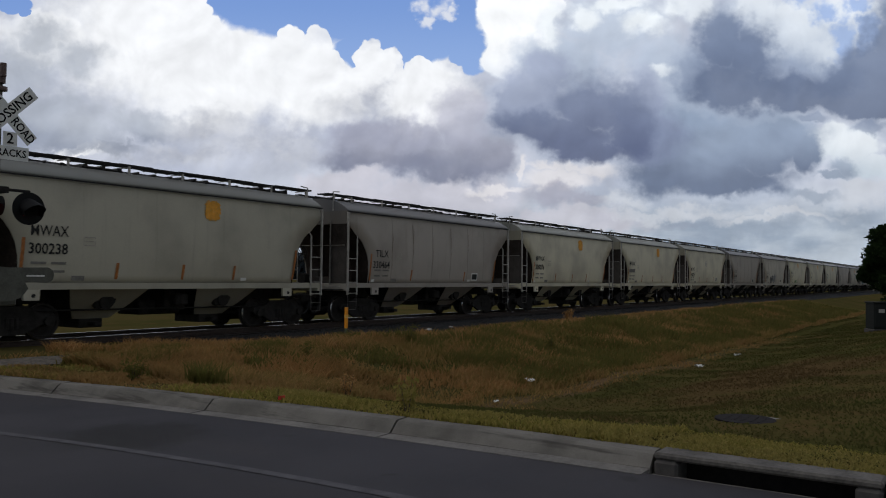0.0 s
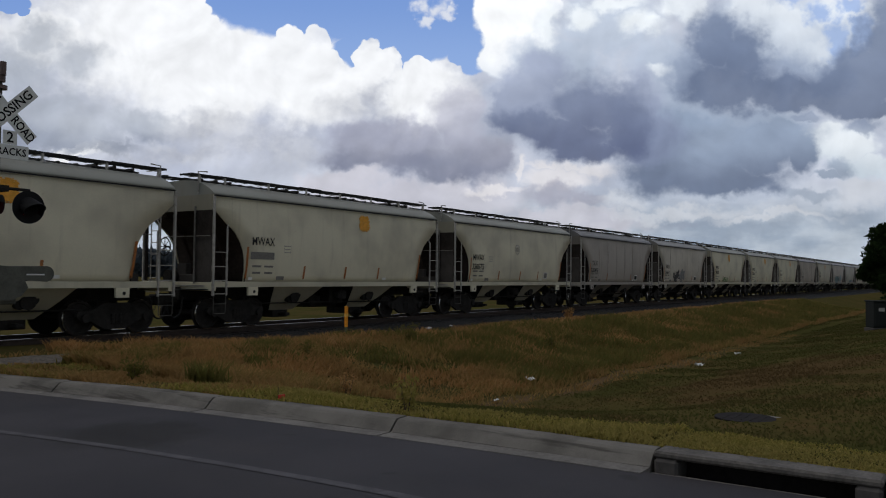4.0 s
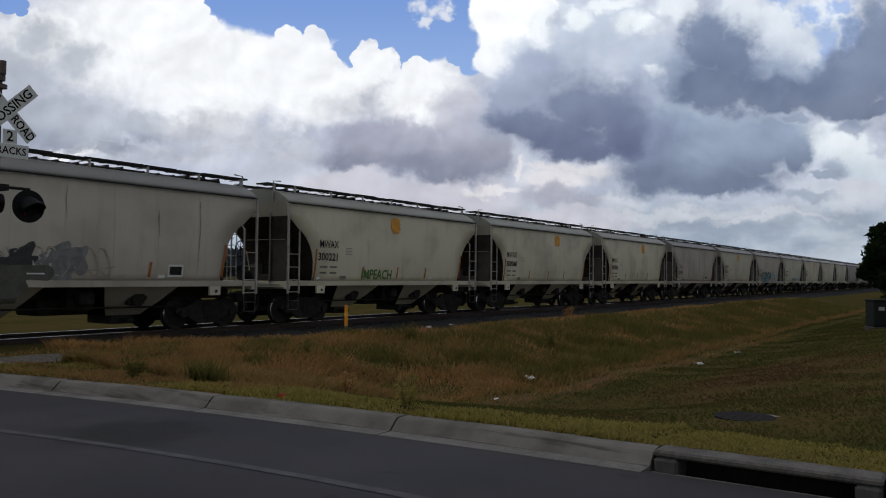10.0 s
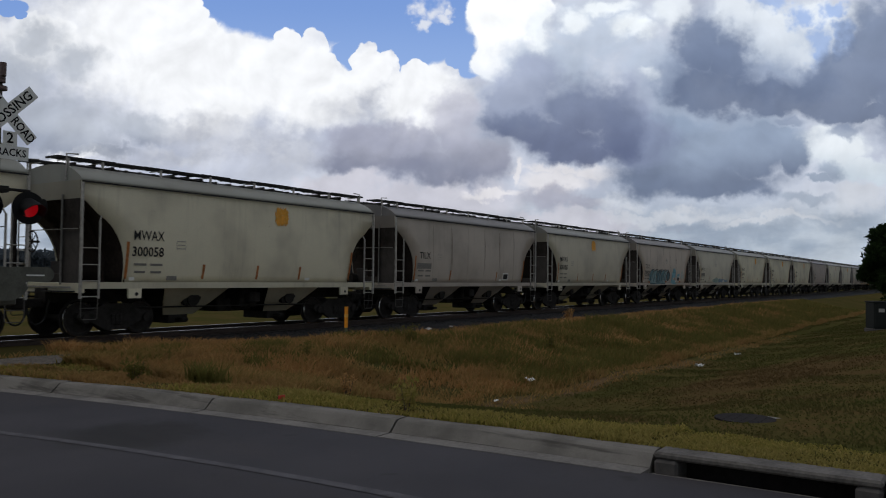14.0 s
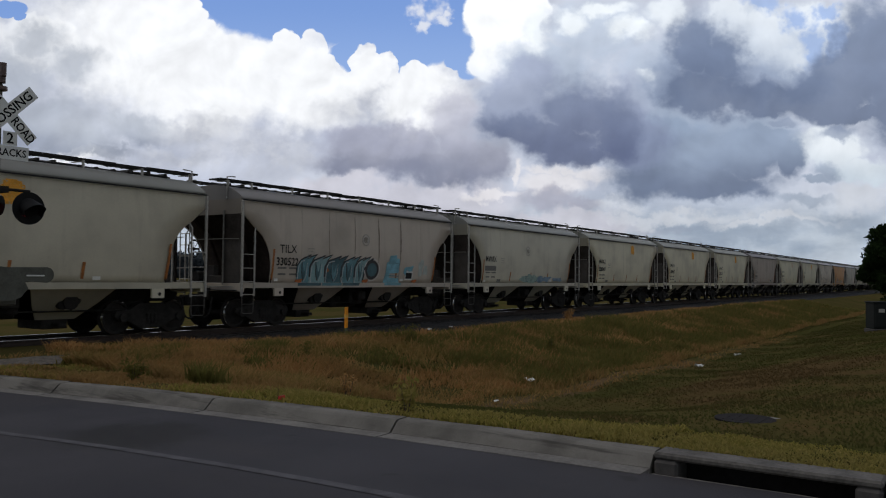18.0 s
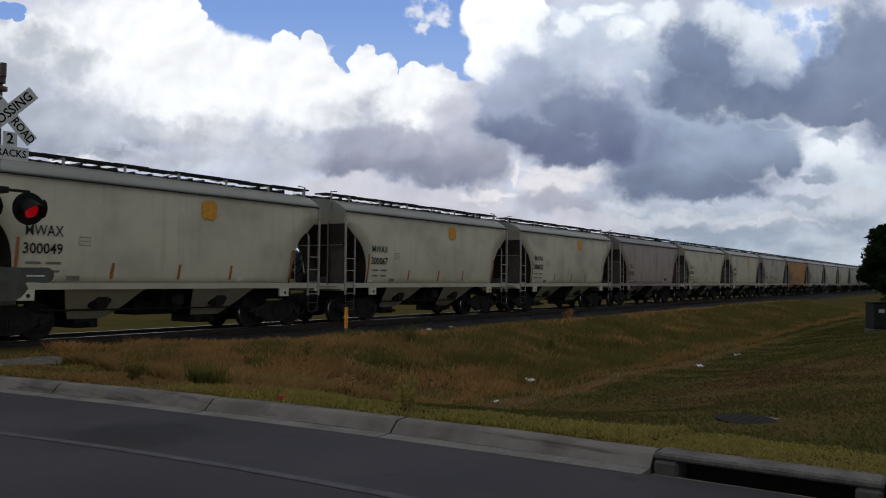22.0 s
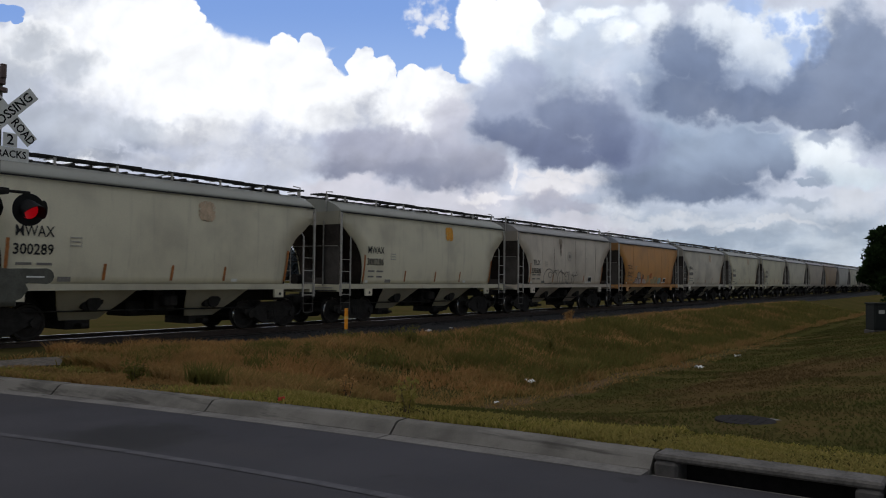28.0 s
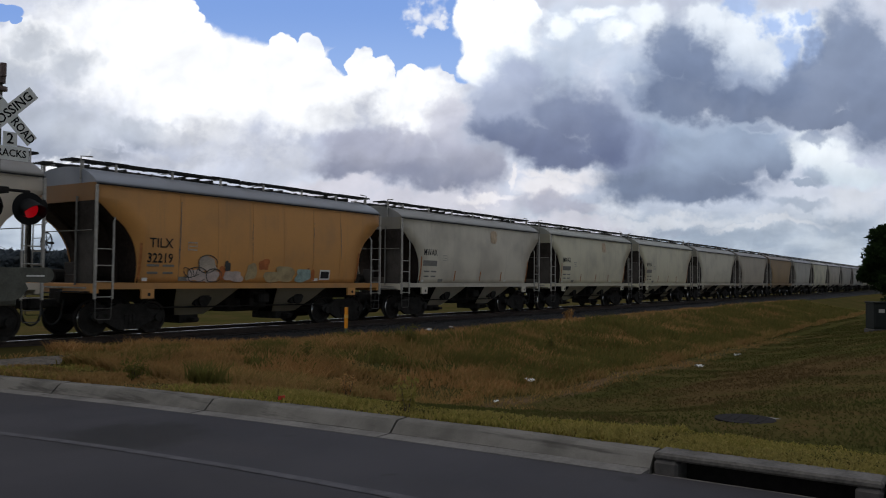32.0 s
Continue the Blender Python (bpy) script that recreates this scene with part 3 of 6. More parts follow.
def sky_backdrop():
    sheets = []
    for far, material in ((3600.0, far_sky()), (3400.0, middle_sky()), (3200.0, near_sky())):
        verts, faces, nu, nw = [], [], 40, 20
        for j in range(nw + 1):
            for i in range(nu + 1):
                verts.append(Vector((-1.3 + 2.6 * i / nu, 1.0, -0.16 + 0.86 * j / nw)).normalized() * far)
        for j in range(nw):
            for i in range(nu):
                a = j * (nu + 1) + i
                faces.append((a, a + 1, a + nu + 2, a + nu + 1))
        ob = mesh_part("backdrop", verts, faces, material)
        ob.data.shade_smooth()
        sheets.append(ob)
    tagged(sheets[0], "heaped white cumulus bank with a blue opening", "sky", kind="structure")
    tagged(sheets[1], "broken slate-grey clouds with white heads", "sky", kind="structure")
    tagged(sheets[2], "heavy dark grey tower of cloud", "sky", kind="structure")
    return sheets


SKY = sky_backdrop()


# ---- ground, road, kerb ----
def smooth(a, b, x):
    t = min(1.0, max(0.0, (x - a) / (b - a)))
    return t * t * (3 - 2 * t)


def kerb_x(y):
    """The road's edge, where gutter and asphalt meet: straight, then bending towards the crossing."""
    d = min(max(y, 1.5), 13.0) - 1.5
    return 6.62 - 0.0085 * d * d - 0.1955 * max(0.0, min(y, 40) - 13.0)


def ground_z(x, y):
    """Verge, ditch between lawn and railway, ballast bed, field behind."""
    off = x - kerb_x(y)
    bed = -0.04 - 0.43 * smooth(9.0, 23.0, x)
    if y > 17.0:
        back = -0.32 - 0.15 * smooth(24, 60, y)
        t = smooth(17.0, 23.0, y)
        return bed * (1 - t) + back * t
    away = smooth(1.0, 7.5, off)
    hollow = smooth(0.5, 7.6, y) * (1 - smooth(8.2, 14.0, y))
    verge = 0.13 - 0.11 * smooth(0.3, 2.4, off)
    z = verge - 0.86 * hollow * away - 0.08 * away
    z += 0.1 * away * noise.noise((x * 0.23, y * 0.31, 0)) + 0.02 * away * noise.noise((x * 0.9, y * 0.9, 3))
    t = smooth(12.5, 16.5, y)
    return z * (1 - t) + bed * t


def axis(stops):
    out = []
    for a, b, step in stops:
        n = max(1, int(round((b - a) / step)))
        out += [a + (b - a) * i / n for i in range(n)]
    return out + [stops[-1][1]]


def ground():
    xs = axis([(0, 30, 0.3), (30, 66, 0.6), (66, 160, 6), (160, 2600, 160)])
    ys = axis([(-2600, -100, 250), (-100, -6, 8), (-6, 18, 0.3), (18, 30, 1.0), (30, 100, 7), (100, 2600, 160)])
    verts, faces = [], []
    for y in ys:
        for x in xs:
            # the sheet starts behind the kerb
            px = kerb_x(y) + 0.4 + x
            verts.append((px, y, ground_z(px, y)))
    n = len(xs)
    for j in range(len(ys) - 1):
        for i in range(n - 1):
            a = j * n + i
            faces.append((a, a + 1, a + n + 1, a + n))
    ob = mesh_part("ground", verts, faces, M_GROUND)
    ob.data.shade_smooth()
    tagged(ob, "rough grass verge with a shallow ditch beside the railway", "ground", kind="structure")
    # land on the far side of the road, level with it
    edge = [(kerb_x(y) + 0.5, y, -0.12) for y in (-2600, 1.5, 5, 8, 10.5, 13, 40, 2600)]
    low = mesh_part("ground", edge + [(-2600, 2600, -0.12), (-2600, -2600, -0.12)], [tuple(range(10))], M_GROUND)
    tagged(low, "flat grass land across the road", "ground", kind="structure")


def road():
    ys = axis([(-60, 17.9, 1.5)])
    verts, faces = [], []
    for y in ys:
        e = kerb_x(y)
        for x in (-6.5, -3, 0, 2, 4, e):
            verts.append((x, y, 0.02 * (1 - (x / 6.6) ** 2)))
    for j in range(len(ys) - 1):
        for i in range(5):
            a = j * 6 + i
            faces.append((a, a + 1, a + 7, a + 6))
    ob = mesh_part("road", verts, faces, M_ASPHALT)
    tagged(ob, "dark worn asphalt road with an oil stain", "road", kind="structure")
    # worn edge line along the lane
    bm = bmesh.new()
    rnd = random.Random(4)
    y = -20.0
    while y < 16:
        n = y + rnd.uniform(0.5, 1.3)
        a, b, w = 4.78 - 0.0185 * (y - 3) ** 2 * (y > 3), 4.78 - 0.0185 * (n - 3) ** 2 * (n > 3), rnd.uniform(0.05, 0.066)
        z = 0.02 * (1 - (a / 6.6) ** 2) + 0.0045
        vs = [bm.verts.new(p) for p in ((a - w, y, z), (a + w, y, z), (b + w, n, z), (b - w, n, z))]
        bm.faces.new(vs)
        y = n + 0.004
    k = part("lane_line", bm, plain("worn_line", (0.062, 0.058, 0.065), 0.8, 0, 0.4, 5))
    tagged(k, "worn pale joint line along the lane", "road line", kind="structure")


KERB = [(0.135, 0.012), (0.15, 0.024), (0.235, 0.112), (0.265, 0.13), (0.29, 0.136), (0.43, 0.14), (0.43, -0.1), (0.135, -0.1)]


def kerb():
    """Gutter pan and kerb cast in lengths, with open joints; one length is the drain inlet."""
    root = new("kerb")
    tagged(root, "weathered concrete kerb and gutter with cracked joints", "kerb", kind="structure")
    joints = [-46, -40, -34, -28, -22, -16, -10, -4, 0.62, 2.38, 5.12, 7.75, 10.45, 13.1, 15.6]
    for a, b in zip(joints, joints[1:]):
        a2, b2 = a + 0.012, b - 0.012
        verts, faces, n = [], [], len(KERB)
        steps = 5
        inlet = 0.5 < a < 2.3
        rnd = random.Random(int(a * 10))
        for s in range(steps + 1):
            y = a2 + (b2 - a2) * s / steps
            for x, z in KERB:
                jog = rnd.uniform(-0.006, 0.006)
                if inlet and x < 0.37:
                    z = z - 0.06
                if inlet and 0.3 < x < 0.39:
                    x = 0.30 if z < 0 else x
                verts.append((kerb_x(y) + x + jog * 0.5, y, z + jog))
        for s in range(steps):
            for i in range(n):
                p, q = s * n + i, s * n + (i + 1) % n
                faces.append((p, q, q + n, p + n))
        faces.append(tuple(range(n)))
        faces.append(tuple(range(steps * n, steps * n + n))[::-1])
        if inlet:
            continue
        mesh_part("kerb_length", verts, faces, M_KERB, root)
        pan = [(kerb_x(y) + x, y, z) for y in [a2 + (b2 - a2) * s / steps for s in range(steps + 1)] for x, z in ((-0.085, 0.006), (0.128, 0.011), (0.128, -0.1), (-0.085, -0.1))]
        mesh_part("gutter_pan", pan, [(s * 4 + i, s * 4 + (i + 1) % 4, s * 4 + 4 + (i + 1) % 4, s * 4 + 4 + i) for s in range(steps) for i in range(4)] + [(0, 1, 2, 3), tuple(range(steps * 4, steps * 4 + 4))[::-1]], M_PAN, root, "paler concrete gutter pan")
    # drain inlet: pan, side blocks, open throat and lid slab
    a, b = 0.62, 2.38
    e = kerb_x(0.6)
    part("inlet_pan", boxes((e, e + 0.17, a, b, -0.1, -0.035)), M_CONC, root)
    for y0, y1 in ((b - 0.22, b - 0.012), (a + 0.012, a + 0.2)):
        part("inlet_block", boxes((e + 0.15, e + 0.43, y0, y1, -0.2, 0.088), bevel=0.025), M_GRIME, root)
    part("inlet_lid", boxes((e + 0.16, e + 0.46, a + 0.01, b - 0.01, 0.09, 0.15), bevel=0.018), M_STAINED, root, "thick concrete drain lid")
    part("inlet_throat", boxes((e + 0.43, e + 0.47, a, b, -0.9, 0.09), (e + 0.16, e + 0.43, a, b, -0.94, -0.9)), M_IRON, root, "dark open drain throat")
    return root


ground()
road()
kerb()


def pad():
    """Pale gravel shoulder round the crossing signal."""
    bm = bmesh.new()
    pts = []
    rnd = random.Random(3)
    for i in range(40):
        a = 2 * math.pi * i / 40
        r = 1 + rnd.uniform(-0.1, 0.1)
        pts.append((8.6 + 2.2 * r * math.cos(a), 14.75 + 0.85 * r * math.sin(a)))
    mid = bm.verts.new((8.6, 14.75, ground_z(8.6, 14.75) + 0.05))
    ring = [bm.verts.new((x, y, ground_z(x, y) + 0.012)) for x, y in pts]
    ring2 = [bm.verts.new(((x + 8.6) / 2, (y + 14.75) / 2, ground_z((x + 8.6) / 2, (y + 14.75) / 2) + 0.05)) for x, y in pts]
    for i in range(40):
        j = (i + 1) % 40
        bm.faces.new((ring2[i], ring[i], ring[j], ring2[j]))
        bm.faces.new((mid, ring2[i], ring2[j]))
    k = part("gravel_shoulder", bm, M_GRAVEL)
    tagged(k, "pale crushed gravel round the crossing signal", "gravel", kind="structure")


pad()

# ---- railway ----
TRACK_Y = 20.13
X0, X1 = -60.0, 620.0


def ballast():
    xs = axis([(X0, 0, 4), (0, 60, 0.5), (60, X1, 10)])
    prof = [(-4.4, -0.6), (-3.7, -0.44), (-2.6, -0.3), (-1.75, -0.19), (0, -0.19), (1.75, -0.19), (2.9, -0.36), (3.6, -0.55)]
    verts, faces, n = [], [], len(prof)
    for x in xs:
        for y, z in prof:
            j = 0.035 * noise.noise((x * 2.1, y * 2.3, 1)) + 0.12 * noise.noise((x * 0.5, y, 7)) * (abs(y) > 2)
            verts.append((x, TRACK_Y + y + j * 2, z + j))
    for s in range(len(xs) - 1):
        for i in range(n - 1):
            a = s * n + i
            faces.append((a, a + n, a + n + 1, a + 1))
    k = mesh_part("ballast", verts, faces, M_BALLAST)
    tagged(k, "dark grey crushed stone ballast bed", "ballast", kind="structure")
    # loose stones on the near shoulder
    rnd = random.Random(12)
    vs, fs = [], []
    for _ in range(9000):
        x = 8 + 60 * rnd.random() ** 1.7
        y = TRACK_Y - rnd.uniform(1.0, 4.2)
        off = TRACK_Y - y
        z = -0.19 - max(0, off - 1.75) * 0.165
        r = rnd.uniform(0.02, 0.05)
        b = len(vs)
        for d in ((1, 0, 0), (-0.5, 0.9, 0), (-0.5, -0.9, 0), (rnd.uniform(-0.3, 0.3), rnd.uniform(-0.3, 0.3), 0.9)):
            vs.append((x + d[0] * r * rnd.uniform(0.7, 1.2), y + d[1] * r, z + d[2] * r))
        fs += [(b, b + 1, b + 3), (b + 1, b + 2, b + 3), (b + 2, b, b + 3)]
    s = mesh_part("loose_stone", vs, fs, M_BALLAST)
    tagged(s, "loose grey stones on the ballast shoulder", "stones", kind="stuff")


def track():
    prof = [(-0.07, -0.17), (0.07, -0.17), (0.07, -0.155), (0.012, -0.135), (0.01, -0.04), (0.035, -0.03), (0.036, -0.006), (-0.036, -0.006), (-0.035, -0.03), (-0.01, -0.04), (-0.012, -0.135), (-0.07, -0.155)]
    for side in (-1, 1):
        bm = bmesh.new()
        y = TRACK_Y + side * 0.755
        a = [bm.verts.new((X0, y + p, z)) for p, z in prof]
        b = [bm.verts.new((X1, y + p, z)) for p, z in prof]
        for i in range(len(prof)):
            j = (i + 1) % len(prof)
            bm.faces.new((a[i], a[j], b[j], b[i]))
        bmesh.ops.recalc_face_normals(bm, faces=bm.faces)
        rail = part("rail", bm, M_RAIL)
        part("running_surface", boxes((X0, X1, y - 0.033, y + 0.033, -0.005, 0.0)), M_RAILHEAD, rail, "bright worn rail head")
        tagged(rail, "rusty steel rail with a bright worn head", "rail", "rails", "structure")
    bm = bmesh.new()
    box(bm, -0.115, 0.115, -1.3, 1.3, -0.36, -0.165, 0.012)
    first = part("sleeper", bm, M_TIE)
    tagged(first, "dark creosoted timber sleeper set in the ballast", "sleeper", "sleepers")
    first.matrix_basis = pose(4, TRACK_Y, 0)
    for i in range(1, 110):
        c = first.copy()
        scene.collection.objects.link(c)
        c.matrix_basis = pose(4 + i * 0.53, TRACK_Y + 0.02 * math.sin(i * 3.7), 0, 0, 0, 0.5 * math.sin(i * 1.9))


ballast()
track()


# ---- covered hopper cars ----
HALF = 5.72          # half of the body's length over its corner posts
PITCH_CAR = 12.8     # from car to car
SIDE = 1.6           # half of the width
CUT = 1.13           # how far the curved opening reaches in from the post
WHEEL_R = 0.457


def cut_curve():
    """The curved edge of the side sheet, from the post down to the sill, as (distance from the post, height)."""
    return [(0.0, 3.54), (0.14, 3.43), (0.3, 3.29), (0.48, 3.13), (0.68, 3.0), (0.86, 2.84), (1.03, 2.6), (1.15, 2.35), (1.22, 2.05), (1.25, 1.75), (1.25, 1.41)]


def bulge(z):
    """Half width of the curved side at height z: fullest a little above its middle."""
    return SIDE - (0.045 * ((z - 2.6) / 1.35) ** 2 if z > 2.6 else 0.1 * ((2.6 - z) / 1.19) ** 2)


def side_sheet(side):
    """Side sheet, bulging slightly, with the curved cut at both ends."""
    cut = cut_curve()
    bm = bmesh.new()
    zs = sorted({3.64, 3.75, 3.85, 3.95, 2.2, 1.9, 1.6} | {p[1] for p in cut}, reverse=True)

    def inset(z):
        if z >= 3.54:
            return 0.0
        for (a, za), (b, zb) in zip(cut, cut[1:]):
            if zb <= z <= za:
                return a + (b - a) * (za - z) / max(1e-6, za - zb)
        return cut[-1][0]
    rows = []
    for z in zs:
        h = HALF - inset(z)
        rows.append([bm.verts.new((-h + 2 * h * i / 12, side * bulge(z), z)) for i in range(13)])
    for r, q in zip(rows, rows[1:]):
        for i in range(12):
            bm.faces.new((r[i], r[i + 1], q[i + 1], q[i]) if side > 0 else (r[i], q[i], q[i + 1], r[i + 1])).smooth = True
    ret = bmesh.ops.extrude_face_region(bm, geom=list(bm.faces))
    bmesh.ops.translate(bm, vec=(0, -side * 0.03, 0), verts=[g for g in ret["geom"] if isinstance(g, bmesh.types.BMVert)])
    bmesh.ops.recalc_face_normals(bm, faces=bm.faces)
    return bm


def roof_mesh():
    """Rounded roof sheets from eave to eave, with end caps."""
    half = [(1.56, 3.94), (1.585, 3.965), (1.578, 3.99), (1.545, 4.03), (1.45, 4.1), (1.32, 4.18), (1.17, 4.255), (1.0, 4.32), (0.8, 4.37), (0.55, 4.41), (0.28, 4.432)]
    prof = [(-y, z) for y, z in half] + [(0, 4.44)] + half[::-1]
    bm = bmesh.new()
    ends = []
    for x in (-HALF, -HALF / 2, 0, HALF / 2, HALF):
        ends.append([bm.verts.new((x, y, z)) for y, z in prof])
    for r, q in zip(ends, ends[1:]):
        for i in range(len(prof) - 1):
            bm.faces.new((r[i], r[i + 1], q[i + 1], q[i])).smooth = True
    bmesh.ops.recalc_face_normals(bm, faces=bm.faces)
    # caps on edges of their own keep the rims crisp
    for x in (-HALF, HALF):
        cap = [bm.verts.new((x, y, z)) for y, z in prof]
        bm.faces.new(cap if x < 0 else cap[::-1])
    return bm


def end_sheet(e):
    """The sloping end sheet that follows the curved cut, from the end panel down to the sill, over the full width."""
    cut = [(a, z) for a, z in cut_curve()]
    bm = bmesh.new()
    y = SIDE - 0.06
    rows = [[bm.verts.new((e * (HALF - a - 0.02), s * y, z)) for s in (-1, -0.33, 0.33, 1)] for a, z in cut]
    for r, q in zip(rows, rows[1:]):
        for i in range(3):
            bm.faces.new((r[i], r[i + 1], q[i + 1], q[i])).smooth = True
    bmesh.ops.recalc_face_normals(bm, faces=bm.faces)
    bmesh.ops.solidify(bm, geom=bm.faces, thickness=0.02)
    return bm


HOPPER = [(1.14, 1.5, 1.27), (0.86, 1.06, 0.86), (0.52, 0.6, 0.46)]   # half length, half width and height of three levels


def hopper_mesh(cx, s):
    """One painted side panel of a hopper under the sill."""
    rows = [[(cx - a, s * b, z), (cx + a, s * b, z)] for a, b, z in HOPPER]
    bm = bmesh.new()
    for t in (0.0, 0.02):
        vs = [[bm.verts.new((x, y - s * t, z)) for x, y, z in r] for r in rows]
        for r, q in zip(vs, vs[1:]):
            bm.faces.new((r[0], r[1], q[1], q[0]))
    bmesh.ops.recalc_face_normals(bm, faces=bm.faces)
    return bm


def hopper_slope(cx, e):
    """A steep end sheet of a hopper, coloured near black to stand for deep shade."""
    bm = bmesh.new()
    vs = [[bm.verts.new((cx + e * a, -b + 0.03, z)), bm.verts.new((cx + e * a, b - 0.03, z))] for a, b, z in HOPPER]
    for r, q in zip(vs, vs[1:]):
        bm.faces.new((r[0], r[1], q[1], q[0]))
    bmesh.ops.solidify(bm, geom=bm.faces, thickness=0.02)
    return bm


def wheelset_mesh():
    """Two flanged wheels on an axle, turned round the y axis; six light spokes of wear on the plates."""
    bm = bmesh.new()
    seg = 28
    for s in (-1, 1):
        prof = [(0.09, s * 0.66), (0.09, s * 0.86), (0.16, s * 0.82), (0.36, s * 0.80), (0.385, s * 0.835), (0.445, s * 0.835), (0.457, s * 0.73), (0.485, s * 0.715), (0.485, s * 0.69), (0.40, s * 0.69), (0.36, s * 0.745), (0.16, s * 0.735)]
        rings = []
        for i in range(seg):
            a = 2 * math.pi * i / seg
            rings.append([bm.verts.new((r * math.cos(a), y, r * math.sin(a))) for r, y in prof])
        for i in range(seg):
            r, q = rings[i], rings[(i + 1) % seg]
            for j in range(len(prof)):
                bm.faces.new((r[j], r[(j + 1) % len(prof)], q[(j + 1) % len(prof)], q[j]))
    rod(bm, (0, -1.05, 0), (0, 1.05, 0), 0.085, 12)
    bmesh.ops.recalc_face_normals(bm, faces=bm.faces)
    return bm


def bogie(root, x, side_name="bogie"):
    bm = boxes((-0.22, 0.22, -1.05, 1.05, 0.38, 0.72), (-0.3, 0.3, -0.35, 0.35, 0.7, 0.86), bevel=0.03)
    b = part("bogie", bm, M_DARK, root, "sooty cast steel bogie")
    b.location = (x, 0, 0)
    frame_outline = [(-1.12, 0.5), (-1.08, 0.62), (-0.7, 0.66), (-0.38, 0.84), (0.38, 0.84), (0.7, 0.66), (1.08, 0.62), (1.12, 0.5), (0.98, 0.38), (0.78, 0.4), (0.42, 0.22), (0.3, 0.16), (-0.3, 0.16), (-0.42, 0.22), (-0.78, 0.4), (-0.98, 0.38)]
    for s in (-1, 1):
        bm = prism(frame_outline, s * 0.95, s * 1.09)
        for dx in (-0.14, -0.03, 0.08):
            rod(bm, (dx + 0.03, s * 1.1, 0.3), (dx + 0.03, s * 1.1, 0.56), 0.055, 8)
        for dx in (-0.89, 0.89):
            rod(bm, (dx, s * 1.06, 0.46), (dx, s * 1.17, 0.46), 0.115, 12)
        part("side_frame", bm, M_DARK, b)
    for dx in (-0.89, 0.89):
        w = part("wheelset", wheelset_mesh(), M_WHEEL, b)
        w.matrix_parent_inverse = Matrix.Translation((dx, 0, WHEEL_R))
        for s in (-1, 1):
            # worn bright tread
            t, seg = bmesh.new(), 36
            rings = [[t.verts.new((r * math.cos(2 * math.pi * i / seg), s * y, r * math.sin(2 * math.pi * i / seg))) for r, y in ((0.4575, 0.812), (0.437, 0.843))] for i in range(seg)]
            for i in range(seg):
                g, h = rings[i], rings[(i + 1) % seg]
                t.faces.new((g[0], g[1], h[1], h[0])).smooth = True
            part("worn_rim", t, M_TREAD, b, "bright worn wheel rim").location = (dx, 0, WHEEL_R)
    return b



def ladder(root, x, side, inner):
    """Corner ladder: a tall outer rail, a shorter inner rail, rungs and a hanging step. inner: +1 or -1, towards the car's middle."""
    y = side * (SIDE + 0.03)
    xi = x + inner * 0.5
    bm = bmesh.new()
    box(bm, x - 0.03, x + 0.03, y - 0.03, y + 0.03, 1.0, 3.9)
    box(bm, xi - 0.022, xi + 0.022, y - 0.02, y + 0.02, 1.0, 2.98)
    rod(bm, (xi, y, 2.96), (xi + inner * 0.06, y - side * 0.05, 3.1), 0.02, 6)
    rails = part("ladder", bm, M_LADDER, root, "pale chipped corner ladder")
    for z in (1.05, 1.44, 1.85, 2.27):
        part("rung", rods(((x, y, z), (xi, y, z), 0.014)), M_LADDER, rails)
    part("stirrup_step", pipe(bmesh.new(), [(x + inner * 0.02, y, 1.0), (x + inner * 0.03, y, 0.52), (x + inner * 0.07, y, 0.48), (xi - inner * 0.07, y, 0.48), (xi - inner * 0.03, y, 0.52), (xi - inner * 0.02, y, 1.0)], 0.013), M_STEP, rails)
    part("rung", rods(((x, y, 0.76), (xi, y, 0.76), 0.012)), M_STEP, rails)


def seam_mesh(x, side):
    """A narrow welded lap that follows the curve of the side."""
    bm = bmesh.new()
    zs = [1.45 + 0.3 * i for i in range(9)]
    rows = [[bm.verts.new((x + dx, side * (bulge(z) + d), z)) for dx, d in ((-0.014, -0.004), (-0.012, 0.006), (0.012, 0.006), (0.014, -0.004))] for z in zs]
    for g, h in zip(rows, rows[1:]):
        for i in range(3):
            bm.faces.new((g[i], g[i + 1], h[i + 1], h[i]))
    bmesh.ops.recalc_face_normals(bm, faces=bm.faces)
    return bm


def ring_mesh(at, r):
    """A spoked hand wheel that faces along x."""
    x, y, z = at
    pts = [(x, y + r * math.cos(2 * math.pi * i / 20), z + r * math.sin(2 * math.pi * i / 20)) for i in range(21)]
    bm = pipe(bmesh.new(), pts, 0.018)
    for i in range(4):
        a = math.pi * i / 4
        rod(bm, (x, y - r * math.cos(a), z - r * math.sin(a)), (x, y + r * math.cos(a), z + r * math.sin(a)), 0.012, 6)
    rod(bm, (x, y, z), (x + 0.2, y, z), 0.03, 8)
    return bm


def board_mesh(s):
    """One running board: a thin grating of lengths between cross straps, a little uneven."""
    bm = bmesh.new()
    rnd = random.Random(31 + s)
    x = -HALF - 0.28
    while x < HALF + 0.2:
        n = min(HALF + 0.28, x + rnd.uniform(0.75, 1.1))
        dz = rnd.uniform(-0.012, 0.012)
        y = s * 0.66
        for j in range(5):
            yy = y - 0.24 + 0.12 * j
            box(bm, x, n - 0.03, yy - 0.022, yy + 0.022, 4.56 + dz, 4.6 + dz)
        for xx in (x + 0.02, (x + n) / 2, n - 0.05):
            box(bm, xx - 0.018, xx + 0.018, y - 0.262, y + 0.262, 4.545 + dz, 4.559 + dz)
        x = n
    return bm


